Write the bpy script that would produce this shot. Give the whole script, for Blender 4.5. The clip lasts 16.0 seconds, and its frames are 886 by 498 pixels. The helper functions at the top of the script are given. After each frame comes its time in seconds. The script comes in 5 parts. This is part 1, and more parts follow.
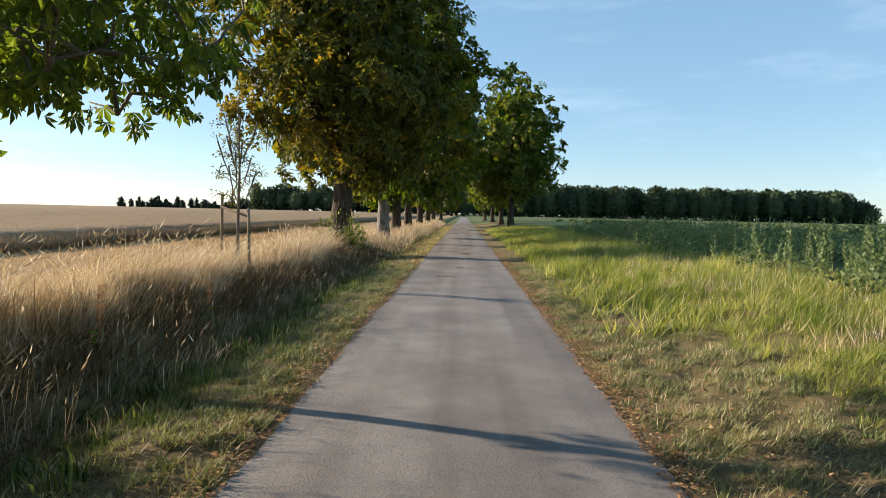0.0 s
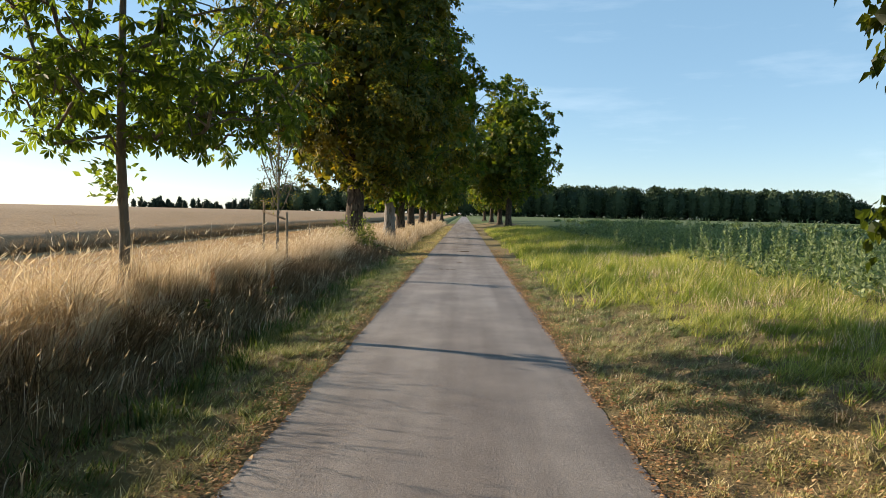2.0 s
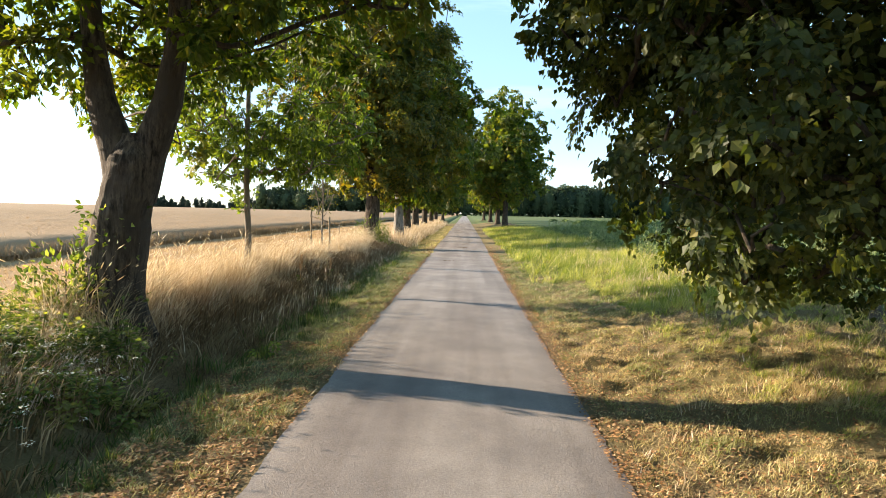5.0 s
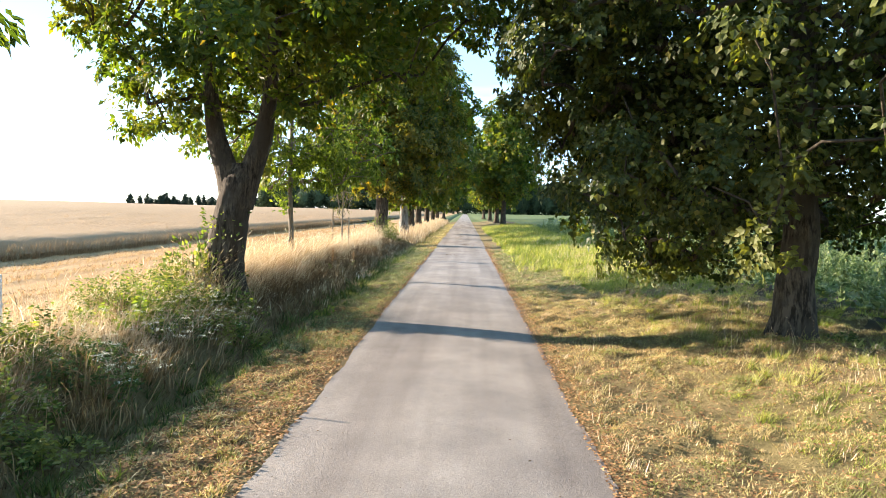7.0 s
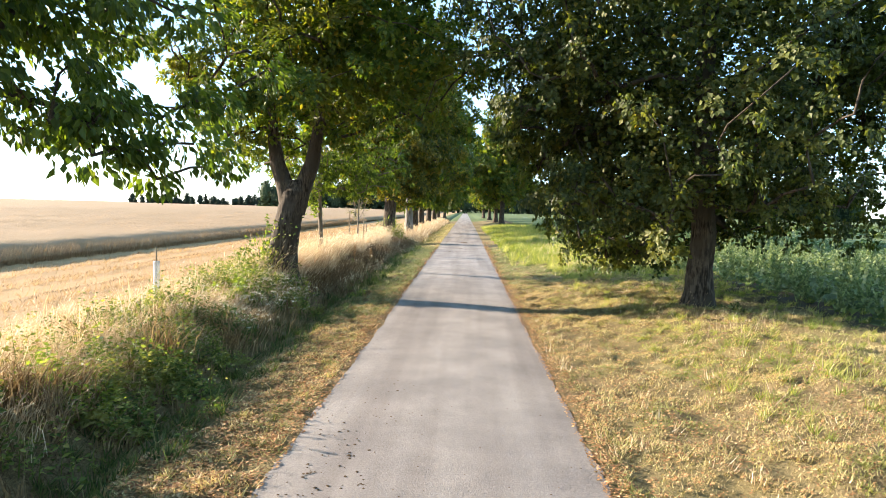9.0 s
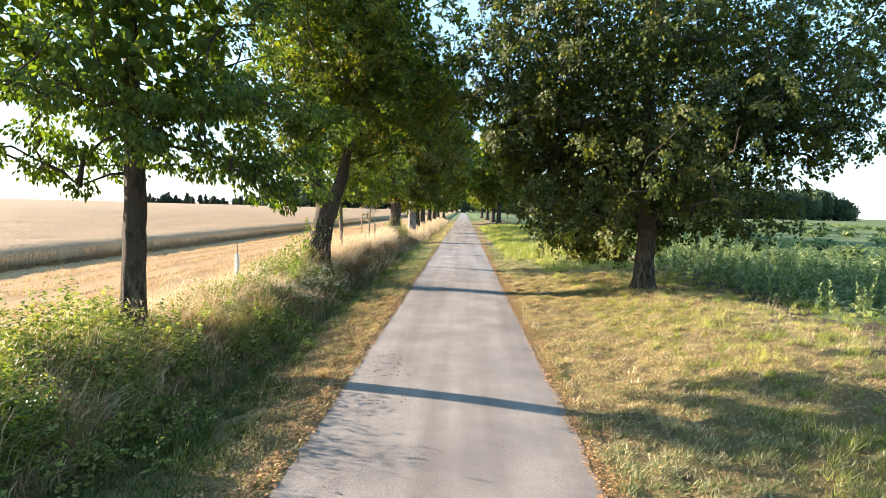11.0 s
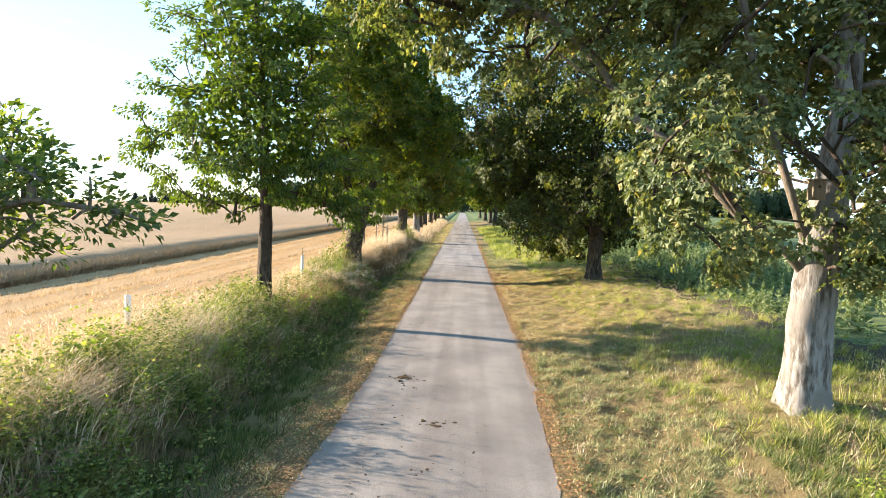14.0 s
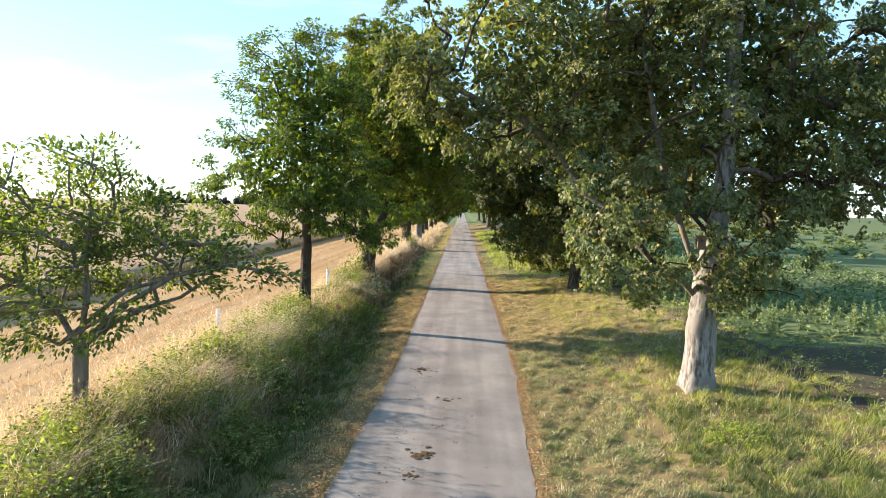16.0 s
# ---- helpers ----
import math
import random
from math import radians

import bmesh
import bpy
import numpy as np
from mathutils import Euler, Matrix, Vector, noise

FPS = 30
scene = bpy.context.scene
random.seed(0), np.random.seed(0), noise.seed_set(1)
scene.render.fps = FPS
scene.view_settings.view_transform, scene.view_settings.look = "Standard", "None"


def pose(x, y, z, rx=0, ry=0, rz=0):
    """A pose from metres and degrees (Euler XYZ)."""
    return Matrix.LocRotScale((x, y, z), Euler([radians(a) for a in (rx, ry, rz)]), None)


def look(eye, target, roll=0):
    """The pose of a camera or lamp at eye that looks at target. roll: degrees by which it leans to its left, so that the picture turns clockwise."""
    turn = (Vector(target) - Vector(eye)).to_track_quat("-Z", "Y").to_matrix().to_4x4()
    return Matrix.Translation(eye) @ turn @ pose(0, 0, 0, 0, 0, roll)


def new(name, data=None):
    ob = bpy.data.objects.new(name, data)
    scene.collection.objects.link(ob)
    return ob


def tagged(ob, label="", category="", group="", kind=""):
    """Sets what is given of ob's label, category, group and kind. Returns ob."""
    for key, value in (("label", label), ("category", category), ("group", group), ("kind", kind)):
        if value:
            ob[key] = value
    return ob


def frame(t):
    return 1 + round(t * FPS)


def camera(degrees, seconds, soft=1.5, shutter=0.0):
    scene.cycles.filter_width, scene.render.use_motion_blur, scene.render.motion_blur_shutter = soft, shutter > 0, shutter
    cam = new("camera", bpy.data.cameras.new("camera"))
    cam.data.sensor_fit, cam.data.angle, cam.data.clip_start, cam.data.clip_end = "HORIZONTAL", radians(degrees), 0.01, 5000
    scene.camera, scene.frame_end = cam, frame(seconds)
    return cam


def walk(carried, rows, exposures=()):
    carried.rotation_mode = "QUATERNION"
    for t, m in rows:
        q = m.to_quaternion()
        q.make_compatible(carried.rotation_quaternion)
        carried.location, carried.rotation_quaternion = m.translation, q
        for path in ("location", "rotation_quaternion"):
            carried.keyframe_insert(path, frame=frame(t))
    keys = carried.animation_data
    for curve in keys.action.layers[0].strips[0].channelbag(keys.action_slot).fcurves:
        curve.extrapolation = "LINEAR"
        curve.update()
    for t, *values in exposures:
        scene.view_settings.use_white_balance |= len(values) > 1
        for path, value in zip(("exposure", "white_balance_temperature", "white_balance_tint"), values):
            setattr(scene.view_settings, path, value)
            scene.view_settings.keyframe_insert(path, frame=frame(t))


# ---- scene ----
cam = camera(70.0, 16.0, 0.6)
ROWS = [
    (0, 0.019, 0.000, 1.791, 1.88, -3.22, -1.28),
    (0.5, 0.042, -0.734, 1.810, 1.89, -3.21, -1.25),
    (1, 0.063, -1.579, 1.833, 1.89, -3.22, -1.29),
    (1.5, 0.079, -2.471, 1.860, 1.91, -3.22, -1.27),
    (2, 0.082, -3.380, 1.891, 1.92, -3.23, -1.26),
    (2.5, 0.085, -4.289, 1.934, 1.94, -3.23, -1.22),
    (3, 0.096, -5.250, 1.972, 1.94, -3.26, -1.24),
    (3.5, 0.109, -6.261, 2.004, 1.94, -3.26, -1.22),
    (4, 0.124, -7.304, 2.027, 1.94, -3.23, -1.22),
    (6.5, 0.194, -12.542, 2.173, 2.02, -3.45, -1.42),
    (7, 0.203, -13.569, 2.205, 2.02, -3.48, -1.44),
    (7.5, 0.197, -14.590, 2.243, 2.02, -3.53, -1.42),
    (8, 0.192, -15.601, 2.282, 2.02, -3.55, -1.41),
    (8.5, 0.190, -16.612, 2.332, 2.03, -3.57, -1.43),
    (9, 0.176, -17.624, 2.374, 2.03, -3.57, -1.45),
    (11.5, 0.133, -22.977, 2.595, 1.87, -3.66, -1.37),
    (12, 0.138, -24.077, 2.642, 1.87, -3.69, -1.36),
    (12.5, 0.139, -25.196, 2.703, 1.85, -3.74, -1.37),
    (13, 0.153, -26.339, 2.758, 1.86, -3.73, -1.35),
    (13.5, 0.151, -27.488, 2.912, 1.85, -3.76, -1.36),
    (14, 0.138, -28.619, 3.102, 1.81, -3.74, -1.35),
    (14.5, 0.120, -29.749, 3.290, 1.81, -3.74, -1.37),
    (15, 0.095, -30.852, 3.519, 1.79, -3.75, -1.39),
    (15.5, 0.070, -31.881, 3.785, 1.74, -3.79, -1.41),
    (16, 0.049, -32.806, 4.049, 1.72, -3.81, -1.39),
]
EXPOSURES = [(0, 1.03, 7150, 11), (3.5, 1.18, 7700, 11), (4, 1.36, 7850, 11), (6.3, 2.16, 7100, 11), (9, 2.24, 7050, 11), (12, 2.2, 7050, 11), (14.5, 2.1, 7150, 11), (16, 1.9, 7050, 11)]
walk(cam, [(t, pose(x, y, z, 90 + pitch, roll, yaw)) for t, x, y, z, yaw, pitch, roll in ROWS], EXPOSURES)

# ---- sky and sun: low sun to the left of the road, a little ahead ----
SUN_ELEV, SUN_ROT = radians(17.0), radians(-73.5)
world = bpy.data.worlds.new("sky")
scene.world = world
world.use_nodes = True
wn, wl = world.node_tree.nodes, world.node_tree.links
sky = wn.new("ShaderNodeTexSky")
sky.sky_type = "NISHITA"
sky.sun_disc = False
sky.sun_elevation, sky.sun_rotation = SUN_ELEV, SUN_ROT
sky.altitude = 1500
sky.air_density, sky.dust_density, sky.ozone_density = 1.0, 0.3, 1.3
wn["Background"].inputs["Strength"].default_value = 0.1
# thin cirrus
wco, wmp, wno, wra, wmx = wn.new("ShaderNodeTexCoord"), wn.new("ShaderNodeMapping"), wn.new("ShaderNodeTexNoise"), wn.new("ShaderNodeValToRGB"), wn.new("ShaderNodeMix")
wmp.inputs["Rotation"].default_value, wmp.inputs["Scale"].default_value = (0, 0, radians(25)), (1.2, 3.0, 9.0)
wno.inputs["Scale"].default_value, wno.inputs["Detail"].default_value, wno.inputs["Roughness"].default_value = 1.6, 6, 0.6
wra.color_ramp.elements[0].position, wra.color_ramp.elements[1].position = 0.52, 0.8
wra.color_ramp.elements[1].color = (0.18, 0.18, 0.18, 1)
wmx.data_type, wmx.inputs[7].default_value = "RGBA", (7.5, 8.6, 9.8, 1)
wl.new(wco.outputs["Generated"], wmp.inputs["Vector"])
wl.new(wmp.outputs["Vector"], wno.inputs["Vector"])
wl.new(wno.outputs["Fac"], wra.inputs["Fac"])
wl.new(wra.outputs["Color"], wmx.inputs[0])
whz = wn.new("ShaderNodeMix")
whz.data_type, whz.inputs[0].default_value, whz.inputs[7].default_value = "RGBA", 0.5, (1.35, 3.0, 4.9, 1)
wl.new(sky.outputs["Color"], whz.inputs[6])
wl.new(whz.outputs[2], wmx.inputs[6])
wl.new(wmx.outputs[2], wn["Background"].inputs["Color"])
sun = new("sun", bpy.data.lights.new("sun", "SUN"))
sun.data.energy, sun.data.angle, sun.data.color = 5.0, radians(0.55), (1.0, 0.87, 0.735)
SUN_FROM = Vector((math.sin(SUN_ROT) * math.cos(SUN_ELEV), math.cos(SUN_ROT) * math.cos(SUN_ELEV), math.sin(SUN_ELEV)))
sun.matrix_world = look(SUN_FROM * 100, (0, 0, 0))


# ---- materials ----
def node_mat(name):
    m = bpy.data.materials.new(name)
    m.use_nodes = True
    n, l = m.node_tree.nodes, m.node_tree.links
    return m, n, l, n["Principled BSDF"]


def ramp(n, stops):
    r = n.new("ShaderNodeValToRGB")
    while len(r.color_ramp.elements) < len(stops):
        r.color_ramp.elements.new(0.5)
    for e, (p, c) in zip(r.color_ramp.elements, stops):
        e.position, e.color = p, (*c, 1)
    return r


def noise_node(n, l, scale, detail=4, rough=0.55, stretch=None):
    t = n.new("ShaderNodeTexNoise")
    t.inputs["Scale"].default_value, t.inputs["Detail"].default_value, t.inputs["Roughness"].default_value = scale, detail, rough
    co = n.new("ShaderNodeTexCoord")
    if stretch:
        mp = n.new("ShaderNodeMapping")
        mp.inputs["Scale"].default_value = stretch
        l.new(co.outputs["Object"], mp.inputs["Vector"])
        l.new(mp.outputs["Vector"], t.inputs["Vector"])
    else:
        l.new(co.outputs["Object"], t.inputs["Vector"])
    return t


def mix_col(n, l, fac, a, b, blend="MIX"):
    m = n.new("ShaderNodeMix")
    m.data_type, m.blend_type = "RGBA", blend
    for sock, v in ((m.inputs[0], fac), (m.inputs[6], a), (m.inputs[7], b)):
        if isinstance(v, (int, float)):
            sock.default_value = v
        elif isinstance(v, tuple):
            sock.default_value = (*v, 1)
        else:
            l.new(v, sock)
    return m.outputs[2]


def leaf_mat(name, stops, glow, through_light=0.32, rough=0.55, patch=None, patch_scale=0.5, tuft=None, tuft_scale=3.0):
    """Thin leaves and blades: each island its own tone, light partly passes through."""
    m, n, l, p = node_mat(name)
    g = n.new("ShaderNodeNewGeometry")
    r = ramp(n, stops)
    l.new(g.outputs["Random Per Island"], r.inputs["Fac"])
    col = r.outputs["Color"]
    if patch:
        t = noise_node(n, l, patch_scale, 3)
        k = ramp(n, [(0.5, (0, 0, 0)), (0.68, (1, 1, 1))])
        l.new(t.outputs["Fac"], k.inputs["Fac"])
        col = mix_col(n, l, k.outputs["Color"], col, patch)
    if tuft:
        t2 = noise_node(n, l, tuft_scale, 2)
        k2 = ramp(n, [(0.5, (0, 0, 0)), (0.62, (0.85, 0.85, 0.85))])
        l.new(t2.outputs["Fac"], k2.inputs["Fac"])
        col = mix_col(n, l, k2.outputs["Color"], col, tuft)
    l.new(col, p.inputs["Base Color"])
    p.inputs["Roughness"].default_value = rough
    p.inputs["Specular IOR Level"].default_value = 0.28
    tr = n.new("ShaderNodeBsdfTranslucent")
    l.new(mix_col(n, l, 1.0, col, glow, "MULTIPLY"), tr.inputs["Color"])
    mx = n.new("ShaderNodeMixShader")
    mx.inputs["Fac"].default_value = through_light
    l.new(p.outputs["BSDF"], mx.inputs[1])
    l.new(tr.outputs["BSDF"], mx.inputs[2])
    l.new(mx.outputs["Shader"], n["Material Output"].inputs["Surface"])
    return m


def ground_mat(name, c1, c2, c3, fine=9.0, coarse=0.35, bump=0.5, stretch=None):
    m, n, l, p = node_mat(name)
    a, b = noise_node(n, l, fine, 6, 0.7, stretch), noise_node(n, l, coarse, 3)
    r1 = ramp(n, [(0.3, c1), (0.7, c2)])
    l.new(a.outputs["Fac"], r1.inputs["Fac"])
    k = ramp(n, [(0.4, (0, 0, 0)), (0.65, (1, 1, 1))])
    l.new(b.outputs["Fac"], k.inputs["Fac"])
    l.new(mix_col(n, l, k.outputs["Color"], r1.outputs["Color"], c3), p.inputs["Base Color"])
    p.inputs["Roughness"].default_value = 0.95
    p.inputs["Specular IOR Level"].default_value = 0.1
    bp = n.new("ShaderNodeBump")
    bp.inputs["Strength"].default_value, bp.inputs["Distance"].default_value = bump, 0.05
    l.new(a.outputs["Fac"], bp.inputs["Height"])
    l.new(bp.outputs["Normal"], p.inputs["Normal"])
    return m


def bark_mat(name, c1, c2, c3, scale=1.0, crack=(0.36, 0.62)):
    m, n, l, p = node_mat(name)
    a = noise_node(n, l, 9.0 * scale, 6, 0.7, (1, 1, 0.22))
    b = noise_node(n, l, 1.6, 3)
    r = ramp(n, [(crack[0], c1), (crack[1], c2)])
    l.new(a.outputs["Fac"], r.inputs["Fac"])
    k = ramp(n, [(0.45, (0, 0, 0)), (0.6, (1, 1, 1))])
    l.new(b.outputs["Fac"], k.inputs["Fac"])
    l.new(mix_col(n, l, k.outputs["Color"], r.outputs["Color"], c3), p.inputs["Base Color"])
    p.inputs["Roughness"].default_value = 0.9
    p.inputs["Specular IOR Level"].default_value = 0.2
    bp = n.new("ShaderNodeBump")
    bp.inputs["Strength"].default_value, bp.inputs["Distance"].default_value = 0.9, 0.03
    l.new(a.outputs["Fac"], bp.inputs["Height"])
    l.new(bp.outputs["Normal"], p.inputs["Normal"])
    return m


def asphalt_mat():
    m, n, l, p = node_mat("asphalt")
    fine = noise_node(n, l, 48, 5, 0.85)
    grit = noise_node(n, l, 40, 5, 0.8)
    patch = noise_node(n, l, 0.8, 5, 0.6)
    lanes = noise_node(n, l, 1.0, 3, 0.5, (1.6, 0.07, 1))
    r = ramp(n, [(0.25, (0.125, 0.116, 0.109)), (0.5, (0.208, 0.193, 0.182)), (0.8, (0.3, 0.28, 0.262))])
    l.new(fine.outputs["Fac"], r.inputs["Fac"])
    k = ramp(n, [(0.35, (0.78, 0.76, 0.76)), (0.65, (1.15, 1.13, 1.1))])
    l.new(patch.outputs["Fac"], k.inputs["Fac"])
    k2 = ramp(n, [(0.38, (0.8, 0.77, 0.76)), (0.6, (1.1, 1.09, 1.08))])
    l.new(lanes.outputs["Fac"], k2.inputs["Fac"])
    c = mix_col(n, l, 1.0, r.outputs["Color"], k.outputs["Color"], "MULTIPLY")
    l.new(mix_col(n, l, 1.0, c, k2.outputs["Color"], "MULTIPLY"), p.inputs["Base Color"])
    p.inputs["Roughness"].default_value = 0.8
    p.inputs["Specular IOR Level"].default_value = 0.35
    bp = n.new("ShaderNodeBump")
    bp.inputs["Strength"].default_value, bp.inputs["Distance"].default_value = 0.6, 0.012
    l.new(grit.outputs["Fac"], bp.inputs["Height"])
    l.new(bp.outputs["Normal"], p.inputs["Normal"])
    return m


ASPHALT = asphalt_mat()
SOIL = ground_mat("dry_turf_soil", (0.055, 0.04, 0.023), (0.37, 0.28, 0.15), (0.2, 0.165, 0.08), 38.0, 0.35, 1.0)
DARK_SOIL = ground_mat("dark_field_soil", (0.045, 0.034, 0.026), (0.105, 0.08, 0.06), (0.07, 0.064, 0.04))
STUBBLE_SOIL = ground_mat("stubble_soil", (0.26, 0.165, 0.085), (0.44, 0.30, 0.165), (0.35, 0.23, 0.12), 6.0, 0.2, 0.6, (0.55, 0.02, 1))
WHEAT_TOP = ground_mat("wheat_canopy", (0.19, 0.13, 0.077), (0.37, 0.262, 0.162), (0.285, 0.2, 0.122), 6.0, 0.06, 1.0)
GREEN_FIELD = ground_mat("green_field", (0.05, 0.07, 0.03), (0.14, 0.175, 0.075), (0.1, 0.13, 0.055), 3.0, 0.05, 0.8)
BARK = bark_mat("grey_brown_bark", (0.02, 0.015, 0.011), (0.115, 0.09, 0.067), (0.055, 0.043, 0.032), 1.5, (0.4, 0.6))
FISSURED_BARK = bark_mat("fissured_grey_bark", (0.022, 0.017, 0.013), (0.105, 0.086, 0.066), (0.06, 0.05, 0.038), 1.6, (0.42, 0.58))
PALE_BARK = bark_mat("pale_flaking_bark", (0.08, 0.068, 0.057), (0.265, 0.256, 0.243), (0.18, 0.166, 0.15), 1.2, (0.4, 0.56))
SMOOTH_BARK = bark_mat("grey_young_bark", (0.09, 0.075, 0.058), (0.22, 0.185, 0.145), (0.16, 0.138, 0.11), 1.5)
STAKE_WOOD = bark_mat("weathered_stake_wood", (0.14, 0.10, 0.065), (0.33, 0.25, 0.165), (0.25, 0.19, 0.13), 2.0)
LIME_LEAF = leaf_mat("lime_leaf", [(0, (0.03, 0.055, 0.012)), (0.55, (0.065, 0.105, 0.02)), (0.93, (0.12, 0.15, 0.026)), (1, (0.24, 0.17, 0.025))], (2.2, 2.2, 0.6), 0.42, patch=(0.12, 0.125, 0.028), patch_scale=0.5)
YELLOWING_LEAF = leaf_mat("yellowing_lime_leaf", [(0, (0.028, 0.045, 0.011)), (0.55, (0.068, 0.088, 0.018)), (0.9, (0.13, 0.13, 0.024)), (1, (0.22, 0.15, 0.025))], (2.3, 2.05, 0.65), 0.4, patch=(0.155, 0.13, 0.026), patch_scale=0.45)
# The patch tone: yellowish seeds, brightened to stand in for sunlit leaf clusters.
MAPLE_LEAF = leaf_mat("maple_leaf", [(0, (0.021, 0.034, 0.011)), (0.6, (0.044, 0.064, 0.02)), (0.95, (0.09, 0.11, 0.032)), (1, (0.2, 0.17, 0.045))], (2.4, 2.35, 0.65), 0.34, patch=(0.115, 0.125, 0.036), patch_scale=0.9)
NEAR_MAPLE_LEAF = leaf_mat("grey_green_maple_leaf", [(0, (0.045, 0.068, 0.026)), (0.6, (0.115, 0.145, 0.056)), (0.93, (0.22, 0.24, 0.105)), (1, (0.36, 0.27, 0.1))], (2.0, 2.0, 0.8), 0.27, patch=(0.13, 0.13, 0.05), patch_scale=0.8)
CHESTNUT_LEAF = leaf_mat("chestnut_leaf", [(0, (0.04, 0.066, 0.018)), (0.6, (0.08, 0.12, 0.03)), (1, (0.15, 0.19, 0.045))], (2.3, 2.3, 0.6), 0.42)
CHERRY_LEAF = leaf_mat("cherry_leaf", [(0, (0.03, 0.056, 0.013)), (0.6, (0.065, 0.105, 0.022)), (1, (0.11, 0.145, 0.032))], (2.3, 2.3, 0.6), 0.38)
APPLE_LEAF = leaf_mat("apple_leaf", [(0, (0.04, 0.066, 0.02)), (0.6, (0.08, 0.122, 0.036)), (1, (0.17, 0.19, 0.06))], (2.3, 2.25, 0.8), 0.4)
WOODS_LEAF = leaf_mat("woods_leaf", [(0, (0.018, 0.034, 0.017)), (1, (0.06, 0.088, 0.04))], (1.6, 1.6, 1.0), 0.15, 0.8)
CONIFER_LEAF = leaf_mat("conifer_needles", [(0, (0.008, 0.017, 0.010)), (1, (0.02, 0.035, 0.02))], (1.4, 1.4, 1.0), 0.1, 0.8)
STRAW = leaf_mat("dry_grass_blade", [(0, (0.28, 0.19, 0.11)), (0.35, (0.5, 0.385, 0.26)), (0.7, (0.67, 0.56, 0.42)), (1, (0.84, 0.76, 0.62))], (1.2, 1.12, 0.88), 0.3, 0.65, patch=(0.5, 0.385, 0.245), patch_scale=1.4)
WHEAT = leaf_mat("ripe_wheat_stalk", [(0, (0.24, 0.16, 0.095)), (1, (0.4, 0.28, 0.17))], (1.2, 1.1, 0.9), 0.28, 0.7)
STUBBLE = leaf_mat("cut_straw", [(0, (0.29, 0.19, 0.105)), (1, (0.53, 0.38, 0.225))], (1.2, 1.15, 0.9), 0.3, 0.7)
TURF = leaf_mat("short_turf_blade", [(0, (0.13, 0.135, 0.05)), (0.4, (0.32, 0.28, 0.125)), (0.8, (0.52, 0.43, 0.23)), (1, (0.7, 0.59, 0.38))], (1.4, 1.4, 0.9), 0.3, 0.6, patch=(0.46, 0.35, 0.18), patch_scale=0.7, tuft=(0.2, 0.215, 0.075), tuft_scale=1.0)
TURF_GREEN = leaf_mat("grey_green_turf_blade", [(0, (0.07, 0.092, 0.042)), (0.5, (0.19, 0.21, 0.1)), (0.85, (0.35, 0.33, 0.185)), (1, (0.6, 0.53, 0.35))], (1.4, 1.5, 0.8), 0.22, 0.6, patch=(0.37, 0.325, 0.18), patch_scale=0.6, tuft=(0.11, 0.145, 0.05), tuft_scale=2.0)
# Dead-thatch brown; on the bank face and in the ditch it also carries shade.
THATCH_AND_SHADE = leaf_mat("dead_thatch_and_shade_brown", [(0, (0.08, 0.052, 0.027)), (0.6, (0.17, 0.112, 0.06)), (1, (0.34, 0.24, 0.135))], (1.1, 1.0, 0.8), 0.1, 0.8)
GREEN_GRASS = leaf_mat("green_grass_blade", [(0, (0.085, 0.125, 0.032)), (0.5, (0.215, 0.245, 0.066)), (0.85, (0.41, 0.375, 0.135)), (1, (0.62, 0.54, 0.3))], (1.5, 1.6, 0.6), 0.4, 0.6, patch=(0.4, 0.38, 0.155), patch_scale=0.45, tuft=(0.13, 0.175, 0.035), tuft_scale=1.2)
WEED_LEAF = leaf_mat("weed_leaf", [(0, (0.045, 0.075, 0.022)), (0.6, (0.12, 0.165, 0.05)), (0.9, (0.24, 0.27, 0.09)), (1, (0.38, 0.33, 0.15))], (1.9, 1.95, 0.6), 0.36, 0.65, patch=(0.22, 0.20, 0.08), patch_scale=0.9)
CROP_LEAF = leaf_mat("crop_leaf", [(0, (0.06, 0.092, 0.045)), (0.6, (0.125, 0.17, 0.082)), (1, (0.27, 0.31, 0.165))], (1.6, 1.7, 0.9), 0.34, 0.6)
SPIRE_LEAF = leaf_mat("pale_spire_leaf", [(0, (0.08, 0.115, 0.055)), (0.6, (0.15, 0.195, 0.095)), (1, (0.3, 0.33, 0.18))], (1.6, 1.7, 0.9), 0.34, 0.6)
FALLEN = leaf_mat("fallen_leaf", [(0, (0.12, 0.06, 0.03)), (0.4, (0.33, 0.17, 0.075)), (0.75, (0.46, 0.26, 0.115)), (1, (0.58, 0.4, 0.22))], (1.2, 1.1, 0.8), 0.2, 0.7)
DEAD_GRASS = leaf_mat("collapsed_dead_grass", [(0, (0.13, 0.085, 0.045)), (0.6, (0.3, 0.21, 0.115)), (1, (0.5, 0.37, 0.22))], (1.2, 1.1, 0.8), 0.25, 0.7)
# Lush deep green; along the ditch its darkness stands in for shade.
LUSH_AND_SHADE_GRASS = leaf_mat("lush_and_shade_grass", [(0, (0.03, 0.05, 0.016)), (0.6, (0.08, 0.115, 0.035)), (0.9, (0.15, 0.175, 0.06)), (1, (0.32, 0.27, 0.14))], (1.4, 1.5, 0.6), 0.3, 0.6)
NETTLE_LEAF = leaf_mat("nettle_leaf", [(0, (0.1, 0.15, 0.03)), (0.6, (0.19, 0.25, 0.055)), (1, (0.36, 0.38, 0.12))], (1.8, 1.9, 0.5), 0.42, 0.6)
